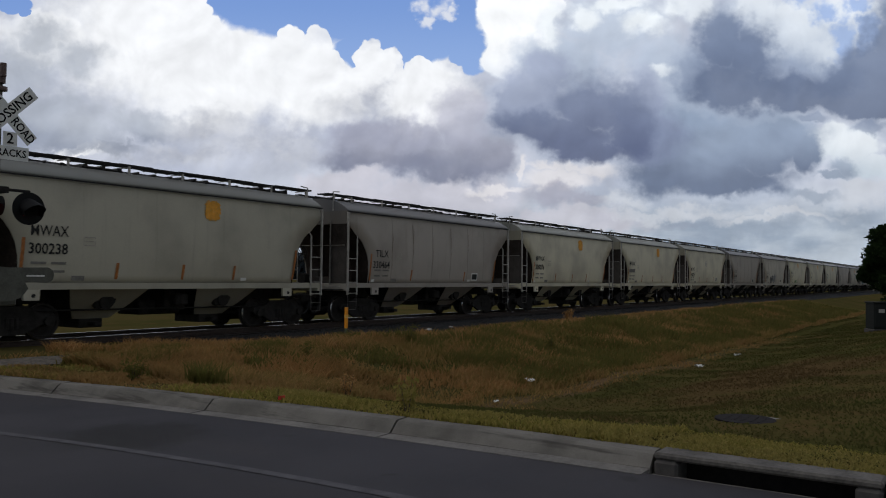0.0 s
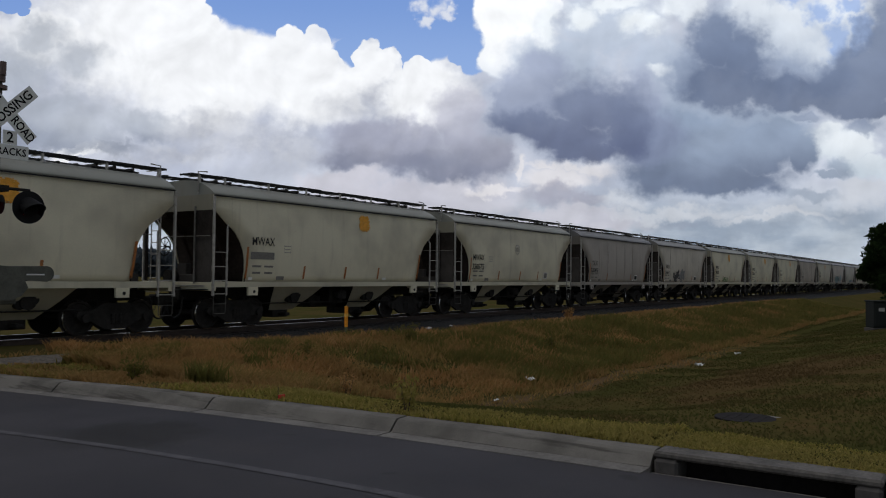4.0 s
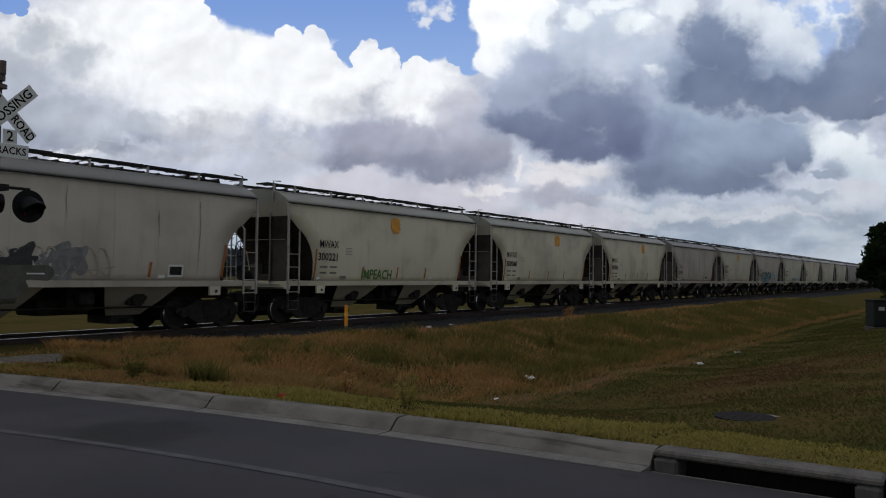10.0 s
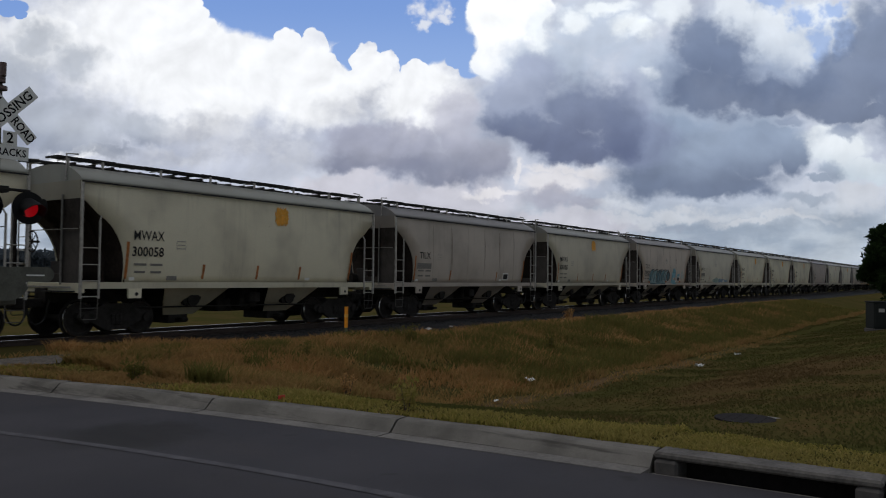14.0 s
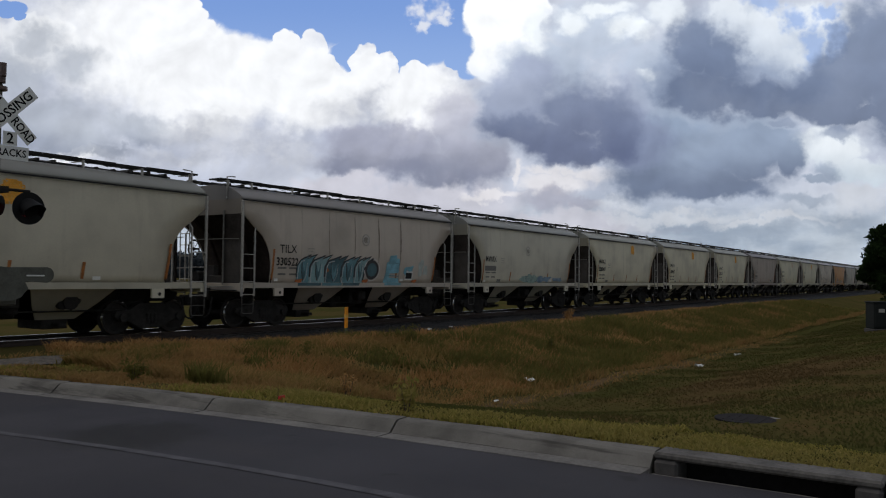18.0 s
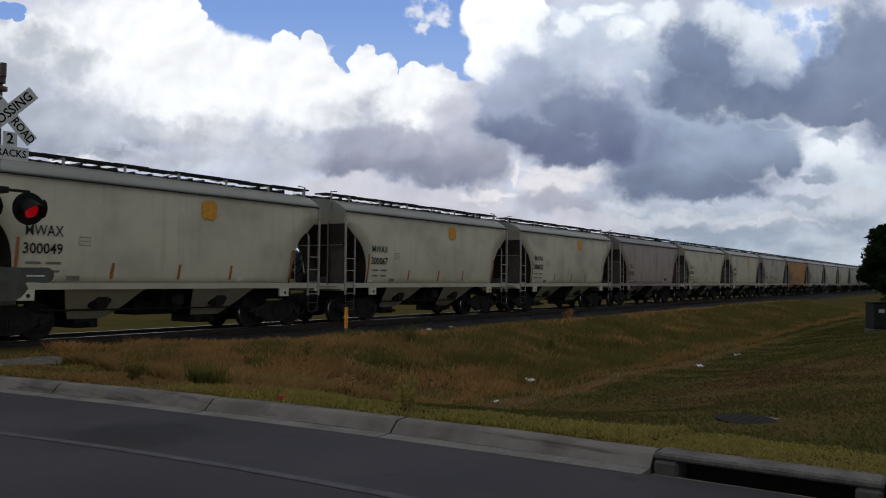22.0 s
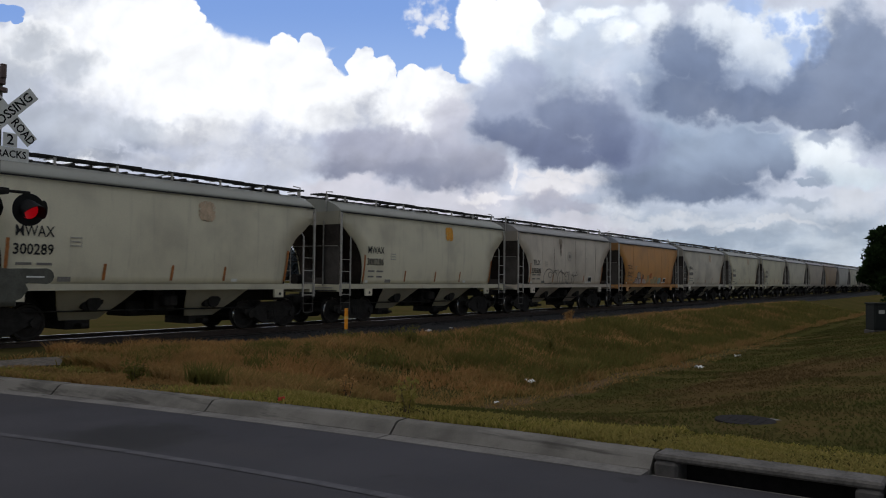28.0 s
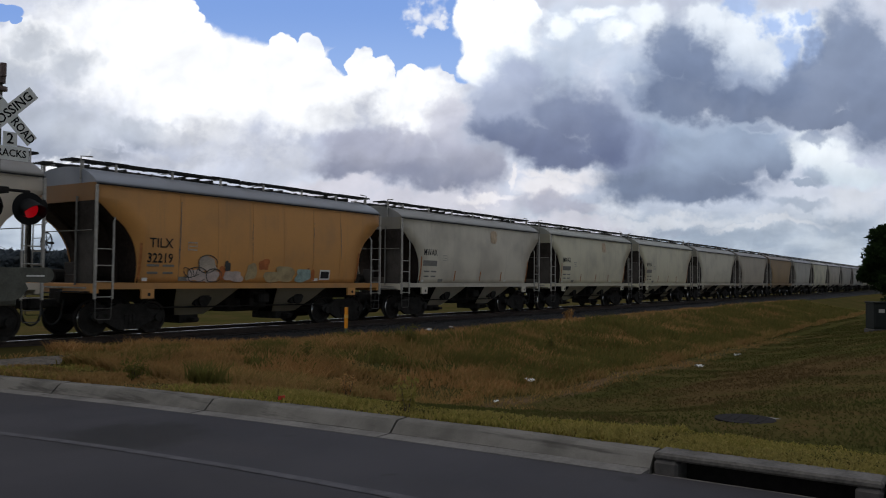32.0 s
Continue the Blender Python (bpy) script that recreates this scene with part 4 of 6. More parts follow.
def hatch_mesh(x0, x1, top):
    """A long trough hatch cover with a crown, ribs and hinge lugs."""
    bm = prism([(-0.44, 4.4), (0.44, 4.4), (0.46, top - 0.04), (0.3, top), (-0.3, top), (-0.46, top - 0.04)], x0, x1)
    bmesh.ops.transform(bm, matrix=Matrix(((0, 1, 0, 0), (1, 0, 0, 0), (0, 0, 1, 0), (0, 0, 0, 1))), verts=bm.verts)
    bmesh.ops.reverse_faces(bm, faces=bm.faces)
    for q in (0.08, 0.5, 0.92):
        x = x0 + (x1 - x0) * q
        box(bm, x - 0.03, x + 0.03, -0.52, 0.52, 4.43, top + 0.025)
    return bm


def hopper_car():
    root = new("hopper_car")
    for s in (-1, 1):
        side = part("side_sheet", side_sheet(s), M_PAINT, root, "weathered painted side sheet")
        # welded panel seams
        for i in range(1, 7):
            x = -HALF + 1.25 + 1.34 * i
            part("seam", seam_mesh(x, s), M_PAINT, side)
        part("eave_rail", boxes((-HALF, HALF, s * SIDE - 0.05, s * SIDE + 0.012, 3.906, 3.939), bevel=0.004), M_BLACK, root, "dark seam under the eave")
        part("side_sill", prism([(-HALF, 1.245), (HALF, 1.245), (HALF, 1.41), (-HALF, 1.41)], s * (SIDE - 0.07), s * (SIDE + 0.008)), M_PAINT, root)
        for x in (-HALF + 1.56, HALF - 1.56):
            bm = prism([(x - 0.2, 1.245), (x + 0.2, 1.245), (x + 0.19, 0.99), (x - 0.19, 0.99)], s * (SIDE - 0.05), s * (SIDE + 0.02))
            pad_ob = part("jacking_pad", bm, M_PAINT, root)
            # the hole is a black disc, its shade put into the colour
            part("tow_hole", rods(((x + 0.04, s * (SIDE + 0.015), 1.1), (x + 0.04, s * (SIDE + 0.026), 1.1), 0.05), seg=10), M_BLACK, pad_ob)
        # running board, with its stands
        y = s * 0.62
        part("running_board", board_mesh(s), M_WALK, root, "dark steel grating walkway")
        for i in range(8):
            x = -HALF + (0.04, 1.0, 2.8, 4.55, 6.3, 8.05, 9.8, 2 * HALF - 0.04)[i]
            part("board_stand", boxes((x - 0.03, x + 0.03, s * 0.9 - 0.02, s * 0.9 + 0.02, 4.28, 4.56), (x - 0.02, x + 0.02, min(s * 0.4, s * 0.92), max(s * 0.4, s * 0.92), 4.52, 4.543)), M_LADDER, root)
        for e in (-1, 1):
            ladder(root, e * (HALF - 0.0), s, -e)
            part("roof_handrail", pipe(bmesh.new(), [(e * (HALF + 0.02), s * 0.92, 3.98), (e * (HALF + 0.02), s * 0.92, 4.66), (e * (HALF - 0.3), s * 0.92, 4.68)], 0.022), M_LADDER, root)
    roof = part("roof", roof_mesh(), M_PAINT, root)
    for i in range(7):
        x = -HALF + 0.35 + i * 1.55
        part("hatch_cover", hatch_mesh(x, x + (1.32, 1.05, 1.2)[i % 3], (4.5, 4.46, 4.52, 4.47)[i % 4]), M_HATCH, roof, "dark roof hatch cover")
    part("centre_sill", boxes((-HALF - 0.1, HALF + 0.1, -0.25, 0.25, 0.86, 1.24)), M_DARK, root)
    for e in (-1, 1):
        # end panel above, curved sloping sheet below, in the open end bay
        part("end_panel", boxes((e * HALF - 0.02, e * HALF + 0.02, -SIDE + 0.05, SIDE - 0.05, 3.5, 3.96)), M_PAINT, root, "darker painted end panel")
        part("slope_sheet", end_sheet(e), M_SLOPE, root, "rust-brown curved sloping end sheet, darkened for shade")
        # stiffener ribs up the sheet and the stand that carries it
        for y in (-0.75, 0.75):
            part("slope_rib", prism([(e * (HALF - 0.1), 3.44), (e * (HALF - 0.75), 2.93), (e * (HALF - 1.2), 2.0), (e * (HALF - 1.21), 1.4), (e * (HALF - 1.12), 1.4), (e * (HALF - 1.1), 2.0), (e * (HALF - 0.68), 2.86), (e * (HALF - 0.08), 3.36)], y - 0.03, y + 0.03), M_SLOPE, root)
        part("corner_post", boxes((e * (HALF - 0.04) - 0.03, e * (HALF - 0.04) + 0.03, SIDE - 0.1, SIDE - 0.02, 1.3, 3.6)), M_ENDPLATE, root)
        # corner plate behind the end ladder, paler below and darker above
        near, far = sorted((e * 0.85, e * (SIDE - 0.04)))
        part("corner_plate", boxes((e * (HALF + 0.02) - 0.008, e * (HALF + 0.02) + 0.008, near, far, 1.39, 2.72)), M_BAYSTEEL, root, "paler lower corner plate")
        part("corner_plate", boxes((e * (HALF + 0.02) - 0.008, e * (HALF + 0.02) + 0.008, near, far, 2.724, 3.5)), M_ENDPLATE, root, "brown-black upper corner plate")
        # grab iron across the end and its upright
        bm = rods(((e * (HALF + 0.06), e * (SIDE - 0.06), 2.74), (e * (HALF + 0.06), -e * 0.55, 2.74), 0.013), ((e * (HALF + 0.06), e * 0.85, 1.34), (e * (HALF + 0.06), e * 0.85, 3.62), 0.026), ((e * (HALF + 0.06), e * 0.85, 3.6), (e * HALF, e * 0.85, 3.6), 0.02))
        part("end_grab_iron", bm, M_GRAB, root, "grey end grab iron and upright")
        # brake stand, bracket boxes and pipes on the end platform
        bm = boxes((e * (HALF - 0.5) - 0.16, e * (HALF - 0.5) + 0.16, -0.55, 0.3, 1.28, 1.62), (e * (HALF - 0.75) - 0.1, e * (HALF - 0.75) + 0.1, 0.4, 0.85, 1.28, 1.95), bevel=0.02)
        part("valve_box", bm, M_BAYSTEEL, root, "dust-coated valve box")
        part("platform_lip", boxes((e * (HALF + 0.02) - 0.03, e * (HALF + 0.02) + 0.03, -SIDE + 0.3, SIDE - 0.1, 1.26, 1.3)), M_LADDER, root, "pale edge of the end platform")
        part("crossover_step", boxes((e * (HALF + 0.17) - 0.13, e * (HALF + 0.17) + 0.13, -SIDE + 0.12, -0.4, 1.16, 1.19)), M_WALK, root)
        part("end_sill", boxes((e * (HALF - 0.14), e * (HALF + 0.03), -SIDE, SIDE, 1.14, 1.39) if e > 0 else (-HALF - 0.03, -HALF + 0.14, -SIDE, SIDE, 1.14, 1.39), bevel=0.01), M_PAINT, root)
        part("end_platform", boxes((min(e * (HALF - 1.2), e * (HALF - 0.16)), max(e * (HALF - 1.2), e * (HALF - 0.16)), -SIDE + 0.1, SIDE - 0.1, 1.24, 1.28)), M_DARK, root)
        bm = boxes((e * 6.1 - 0.36, e * 6.1 + 0.36, -0.1, 0.1, 0.74, 0.98), bevel=0.03)
        box(bm, e * 6.36 - 0.16, e * 6.36 + 0.16, -0.2, 0.2, 0.7, 1.02, 0.05)
        part("coupler", bm, M_DARK, root)
        pts = [(e * (HALF + 0.1), -0.45, 0.95)]
        for i in range(9):
            q = math.pi * i / 8
            pts.append((e * (HALF + 0.15 + 0.26 * (1 - math.cos(q))), -0.45, 0.75 - 0.42 * math.sin(q)))
        part("air_hose", pipe(bmesh.new(), pts, 0.028), M_BLACK, root)
        # end ladder over the slope
        bm = rods(((e * (HALF + 0.05), 1.2, 1.3), (e * (HALF + 0.05), 1.2, 4.3), 0.018), ((e * (HALF + 0.05), 0.75, 1.3), (e * (HALF + 0.05), 0.75, 4.3), 0.018))
        for i in range(8):
            rod(bm, (e * (HALF + 0.05), 0.75, 1.5 + i * 0.36), (e * (HALF + 0.05), 1.2, 1.5 + i * 0.36), 0.012, 6)
        part("end_ladder", bm, M_LADDER, root)
        bogie(root, e * 4.34)
    # brake gear in the open bay
    part("brake_wheel", ring_mesh((-HALF - 0.04, 0.55, 2.45), 0.27), M_DARK, root)
    bm = bmesh.new()
    rod(bm, (-HALF + 0.35, 0.95, 1.55), (-HALF + 1.1, 0.95, 1.55), 0.2, 14)
    part("air_reservoir", bm, M_DARK, root)
    part("brake_cylinder", rods(((HALF - 1.1, -0.5, 1.75), (HALF - 0.6, -0.5, 1.75), 0.16), seg=12), M_DARK, root)
    # gate gear hung between the hoppers
    bm = boxes((0.05, 0.75, -0.95, 0.9, 0.62, 1.22), (-0.5, 0.9, -0.5, 0.5, 0.5, 0.9), (0.2, 0.62, -1.25, -0.9, 0.78, 1.1), bevel=0.04)
    part("gate_gear", bm, M_DARK, root, "sooty gear between the hoppers")
    part("brake_rod", rods(((-HALF + 1.0, -0.95, 0.72), (HALF - 1.0, -0.95, 0.66), 0.022)), M_DARK, root)
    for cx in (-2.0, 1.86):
        h = part("hopper", hopper_mesh(cx, -1), M_PAINT, root, "painted hopper, darkened for the shade under the sill")
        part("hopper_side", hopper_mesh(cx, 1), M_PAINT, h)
        for e in (-1, 1):
            part("hopper_end", hopper_slope(cx, e), M_DARK, h, "sloping hopper end, near black for its deep shade")
        part("outlet_gate", boxes((cx - 0.34, cx + 0.34, -0.6, 0.55, 0.22, 0.48), (cx - 0.1, cx + 0.1, -0.95, -0.5, 0.28, 0.38), bevel=0.02), M_DARK, h)
        bm = rods(((cx + 0.05, -1.06, 0.93), (cx + 0.05, -1.24, 0.91), 0.2), ((cx + 0.2, -1.06, 0.98), (cx + 0.2, -1.2, 0.96), 0.13), ((cx - 0.12, -1.0, 0.86), (cx - 0.12, -1.16, 0.84), 0.12), seg=12)
        part("poke_port", bm, M_DARK, h, "sooty round inspection port with its latch")
    part("train_pipe", rods(((-HALF, 0.8, 1.0), (HALF, 0.8, 1.0), 0.03)), M_DARK, root)
    return root


TEMPLATE = hopper_car()
CREAM = (0.79, 0.735, 0.55)
GREY = (0.46, 0.415, 0.36)
PALE = (0.57, 0.54, 0.48)
TAN = (0.7, 0.335, 0.095)


def along_train(t):
    """How many car lengths the train has gone after t seconds; it gathers speed slowly."""
    return 0.001173 * t * t + 0.61102 * t + 0.0012


def car_centre(i, t):
    return 10.40 + PITCH_CAR * (i + 0.8655 - along_train(t)) + HALF


FACE = -SIDE - 0.018     # just proud of the near side sheet


def on_side(x, z, y=FACE):
    return pose(x, y, z, 90, 0, 0)


def swatch(name, x, z, w, h, mat, root, label, lean=0.0, ragged=0.0, seed=0, y=FACE):
    """A thin flat mark on the car's side."""
    rnd = random.Random(seed)
    bm = bmesh.new()
    pts = []
    n, ph = 28, [rnd.uniform(0, 6.28) for _ in range(3)]
    if ragged:
        for i in range(n):
            a = 2 * math.pi * i / n
            r = 1 + ragged * (0.7 * math.sin(2 * a + ph[0]) + 0.6 * math.sin(3 * a + ph[1]) + 0.4 * math.sin(5 * a + ph[2]))
            c, s = math.cos(a), math.sin(a)
            k = max(abs(c), abs(s)) ** 0.7
            pts.append((x + w / 2 * c / k * r, z + h / 2 * s / k * r))
    else:
        pts = [(x - w / 2, z - h / 2), (x + w / 2, z - h / 2), (x + w / 2 + lean, z + h / 2), (x - w / 2 + lean, z + h / 2)]
    if ragged:
        prism(pts, y - 0.002, y + 0.002, bm)
    else:
        n = max(1, int(h / 0.15))
        rows = [[bm.verts.new((x + q * w / 2 + lean * i / n, y, z - h / 2 + h * i / n)) for q in (-1, 1)] for i in range(n + 1)]
        for g, k in zip(rows, rows[1:]):
            bm.faces.new((g[0], g[1], k[1], k[0]))
    return part(name, bm, mat, root, label)


def bend_marks(car, before):
    """Lay the flat marks of a car on the curve of its side."""
    for o in car.children:
        if o.name in before:
            continue
        m = o.matrix_basis
        back = m.inverted()
        for v in o.data.vertices:
            p = m @ v.co
            p.y += SIDE - bulge(p.z)
            v.co = back @ p


def stroke(bm, pts, w, y):
    """A brush stroke of constant width through points in x and z, one ribbon."""
    shut = math.hypot(pts[0][0] - pts[-1][0], pts[0][1] - pts[-1][1]) < 1e-4
    rows, n = [], len(pts)
    for i in range(n):
        a = pts[(i - 1) if i else (n - 2 if shut else 0)]
        b = pts[(i + 1) if i < n - 1 else (1 if shut else n - 1)]
        dx, dz = b[0] - a[0], b[1] - a[1]
        k = math.hypot(dx, dz) or 1
        px, pz = -dz / k * w / 2, dx / k * w / 2
        x, z = pts[i]
        rows.append((bm.verts.new((x - px, y, z - pz)), bm.verts.new((x + px, y, z + pz))))
    for r, q in zip(rows, rows[1:]):
        bm.faces.new((r[0], q[0], q[1], r[1]))
    return bm


L = -HALF    # the car's left post, in its own space


def marks(root, text, number, low):
    if text:
        lettering("reporting_letters", text, 0.37, M_BLACK, root, on_side(L + 1.96, 2.48 if low else 2.64), "black stencilled letters", 0.94 if text == "MWAX" else 0.76, 0.002)
    if number:
        lettering("reporting_number", number, 0.36, M_BLACK, root, on_side(L + 1.94, 2.07 if low else 2.21), "black stencilled number", 0.163 * len(number), 0.006)
    else:
        swatch("reporting_number", L + 1.94, 2.07 if low else 2.21, 0.98, 0.22, M_FAINT, root, "faint black stencilled number")
    for z, w in ((1.88, 0.95), (1.68, 0.85)):
        for j in range(2):
            swatch("data_line", L + 1.72 + j * 0.5, z, w * 0.4, 0.06, M_FAINT, root, "small faded stencilling")
    swatch("data_line", L + 2.75, 1.52, 0.34, 0.12, M_FAINT, root, "small faded stencilling")
    # faint block of small stencilling, three short rows in a thin outline
    for j, w in enumerate((0.3, 0.24, 0.3)):
        swatch("data_line", L + 3.0, 2.54 - 0.1 * j, w, 0.03, M_GHOST, root, "small faded stencilling")
    for x in (2.85, 3.15):
        swatch("data_line", L + x, 2.44, 0.014, 0.26, M_GHOST, root, "small faded stencilling")


def strips(root, rows=((1.3, 0.97), (3.8, 0.42), (5.86, 0.42), (7.7, 0.42), (10.16, 0.97))):
    for x, h in rows:
        swatch("reflector_strip", L + x, 1.5 + h / 2, 0.085, h, M_ORANGE, root, "faded orange reflector strip", lean=0.03 if x < 9 else 0.1)
    swatch("white_tab", L + 8.1, 1.52, 0.22, 0.09, M_WHITE, root, "small white label")
    swatch("white_tab", L + 1.5, 1.5, 0.16, 0.09, M_WHITE, root, "small white label")


def square(root, x=5.55, z=3.43, size=0.44, mat=None, seed=1):
    """A worn square of paint: small flakes, closed in the middle and thinning towards the edges."""
    rnd = random.Random(seed)
    n, bm = 17, bmesh.new()
    step = size * 1.16 / n
    for i in range(n):
        for j in range(n):
            out = max(abs(i - n // 2), abs(j - n // 2)) / (n / 2)
            far = math.hypot(i - n // 2, j - n // 2) / (n / 2)
            if out > 0.8 and rnd.random() < (out - 0.76) * 2.4 or far > 1.12:
                continue
            cx, cz = L + x + (i - n / 2 + 0.5) * step, z + (j - n / 2 + 0.5) * step
            q = step * rnd.uniform(0.5, 0.62)
            bm.faces.new([bm.verts.new((cx + q * sx + rnd.uniform(-0.2, 0.2) * step, FACE - 0.001 - 0.0002 * ((i + 2 * j) % 4), cz + q * sz)) for sx, sz in ((-1, -1), (1, -1), (1, 1), (-1, 1))])
    part("faded_square", bm, mat or M_FADED, root, "faded orange painted square")


def roundel(root, x=5.5, z=2.95, r=0.24):
    """A pale ring with a dark figure in it."""
    ring = [(L + x + r * 0.9 * math.cos(a * 0.19635), z + r * 0.9 * math.sin(a * 0.19635)) for a in range(33)]
    part("emblem_ring", stroke(bmesh.new(), ring, 0.035, FACE), M_GHOST, root, "thin grey ring emblem")
    ring = [(L + x + r * 0.66 * math.cos(a * 0.19635), z + r * 0.66 * math.sin(a * 0.19635)) for a in range(33)]
    part("emblem_ring", stroke(bmesh.new(), ring, 0.02, FACE), M_SPRAYWHITE, root, "thin white inner ring")
    bm = bmesh.new()
    for s in (-1, 1):
        stroke(bm, [(L + x + s * 0.03, z - 0.09), (L + x + s * 0.03, z + 0.1), (L + x + s * 0.11, z + 0.04), (L + x + s * 0.11, z - 0.06), (L + x + s * 0.03, z - 0.09)], 0.034, FACE - 0.003)
    part("emblem_figure", bm, M_FAINT, root)


def rust_runs(root, seed, n=6):
    """Thin wavering rust streaks down the seams."""
    rnd = random.Random(seed)
    for i in range(n):
        x = L + 1.25 + 1.34 * rnd.randint(1, 6) + rnd.uniform(-0.03, 0.03)
        h, top = rnd.uniform(0.7, 2.1), rnd.uniform(3.2, 3.8)
        z0, w = max(1.5, top - h), rnd.uniform(0.02, 0.038)
        rows, bm, ph = 12, bmesh.new(), rnd.uniform(0, 6)
        pts = []
        for j in range(rows + 1):
            q = j / rows
            mid = x + 0.02 * math.sin(ph + 5 * q) + rnd.uniform(-0.006, 0.006)
            half = w * (0.25 + 0.75 * math.sin(math.pi * min(0.98, 0.1 + q)) ** 0.5) * rnd.uniform(0.5, 1) / 2
            z = top + (z0 - top) * q
            pts.append((bm.verts.new((mid - half, FACE + 0.004, z)), bm.verts.new((mid + half, FACE + 0.004, z))))
        for g, k in zip(pts, pts[1:]):
            bm.faces.new((g[0], k[0], k[1], g[1]))
        part("rust_run", bm, M_RUSTRUN, root, "rust streak down a seam")


def teal_piece(root):
    """One long piece of bubble lettering in teal with dark outlines: unreadable shapes."""
    x = L + 2.4
    for i, w in enumerate((0.62, 0.74, 0.84, 0.7, 0.56)):
        lean = 0.1
        pts = [(x + 0.02, 1.33), (x + w, 1.33), (x + w - 0.05, 1.6), (x + w - 0.06, 1.95), (x + w + lean, 2.2), (x + w + lean + 0.2, 2.36), (x + w - 0.02, 2.27),
               (x + w * 0.72, 2.2), (x + w * 0.72 + 0.16, 2.33), (x + w * 0.45, 2.22), (x + lean + 0.04, 2.16), (x - 0.03, 1.95), (x - 0.02, 1.6)]
        part("spray_letter", prism(pts, FACE - 0.004 - 0.0004 * i, FACE - 0.001), (M_TEAL, M_PALETEAL, M_DEEPTEAL)[i % 3], root, "teal sprayed lettering")
        shadow = [(x + w * 0.3, 2.12), (x + w * 0.36, 1.62), (x + w * 0.5, 1.48), (x + w * 0.62, 1.66), (x + w * 0.66, 2.1), (x + w * 0.52, 1.75)]
        part("spray_letter", prism(shadow, FACE - 0.0085, FACE - 0.006), M_DEEPTEAL if i != 2 else M_TEAL, root)
        bm = stroke(bmesh.new(), pts[2:13], 0.05, FACE - 0.0105)
        stroke(bm, [(x + w * 0.3, 2.12), (x + w * 0.34, 1.7), (x + w * 0.5, 1.46)], 0.035, FACE - 0.0105)
        part("spray_outline", bm, M_SPRAYBLACK, root)
        bm = stroke(bmesh.new(), [(x + 0.05, 1.36), (x + 0.03, 1.7), (x + 0.06, 1.98), (x + 0.16, 2.1), (x + w * 0.5, 2.15)], 0.022, FACE - 0.0115)
        stroke(bm, [(x + w * 0.55, 1.45), (x + w * 0.7, 1.65), (x + w * 0.72, 2.05)], 0.018, FACE - 0.0115)
        part("spray_highlight", bm, M_SPRAYWHITE, root, "thin white sprayed highlights")
        x += w
    # the spray runs on over the sill
    for dx, w, mat in ((2.95, 1.1, M_DEEPTEAL), (4.05, 1.0, M_TEAL), (5.05, 0.9, M_DEEPTEAL), (7.45, 1.0, M_SPRAYAQUA)):
        swatch("spray_patch", L + dx, 1.335, w, 0.14, mat, root, "teal spray on the sill", y=-SIDE - 0.126)
    ring = [(L + 6.24 + 0.33 * math.cos(a * 0.19635), 1.88 + 0.3 * math.sin(a * 0.19635)) for a in range(33)]
    part("spray_letter", prism(ring[:-1], FACE - 0.006, FACE - 0.002), M_DEEPTEAL, root, "dark teal sprayed fill")
    part("spray_ring", stroke(bmesh.new(), ring, 0.11, FACE - 0.01), M_SPRAYBLACK, root, "dark sprayed ring")
    halo = [(L + 6.24 + 0.43 * math.cos(a * 0.19635), 1.88 + 0.4 * math.sin(a * 0.19635)) for a in range(33)]
    part("spray_highlight", stroke(bmesh.new(), halo, 0.035, FACE - 0.011), M_SPRAYWHITE, root)
    part("spray_outline", stroke(bmesh.new(), [(L + 5.75, 1.4), (L + 5.82, 1.9), (L + 6.0, 2.16), (L + 6.3, 2.3)], 0.07, FACE - 0.012), M_SPRAYBLACK, root)
    blue = [(L + 6.95, 1.38), (L + 7.95, 1.36), (L + 7.9, 1.58), (L + 7.3, 1.6), (L + 7.32, 1.76), (L + 7.86, 1.78), (L + 7.9, 2.3), (L + 7.72, 2.34), (L + 7.7, 2.46), (L + 7.3, 2.42), (L + 7.24, 2.2), (L + 7.1, 2.16), (L + 7.08, 1.8)]
    part("spray_letter", prism(blue, FACE - 0.004, FACE - 0.001), M_SPRAYAQUA, root, "light blue sprayed block letter")
    bm = stroke(bmesh.new(), [(L + 7.2, 2.12), (L + 7.5, 2.16), (L + 7.85, 2.14)], 0.03, FACE - 0.008)
    stroke(bm, [(L + 7.05, 1.66), (L + 7.3, 1.68), (L + 7.9, 1.66)], 0.03, FACE - 0.008)
    part("spray_outline", bm, M_TEAL, root)
    for k, (dx, z, w, h) in enumerate(((8.3, 1.86, 0.2, 0.26), (8.6, 1.95, 0.34, 0.22), (9.3, 2.0, 0.3, 0.6), (9.62, 1.9, 0.24, 0.4))):
        swatch("spray_patch", L + dx, z, w, h, M_SPRAYAQUA if k < 2 else M_SPRAYMIST, root, "faint teal sprayed patch", ragged=0.25, seed=k)
    for dx in (2.5, 5.9, 8.9):
        swatch("spray_patch", L + dx, 1.47, 0.34, 0.1, M_SPRAYRED, root, "orange sprayed patch", ragged=0.2, y=FACE - 0.013)


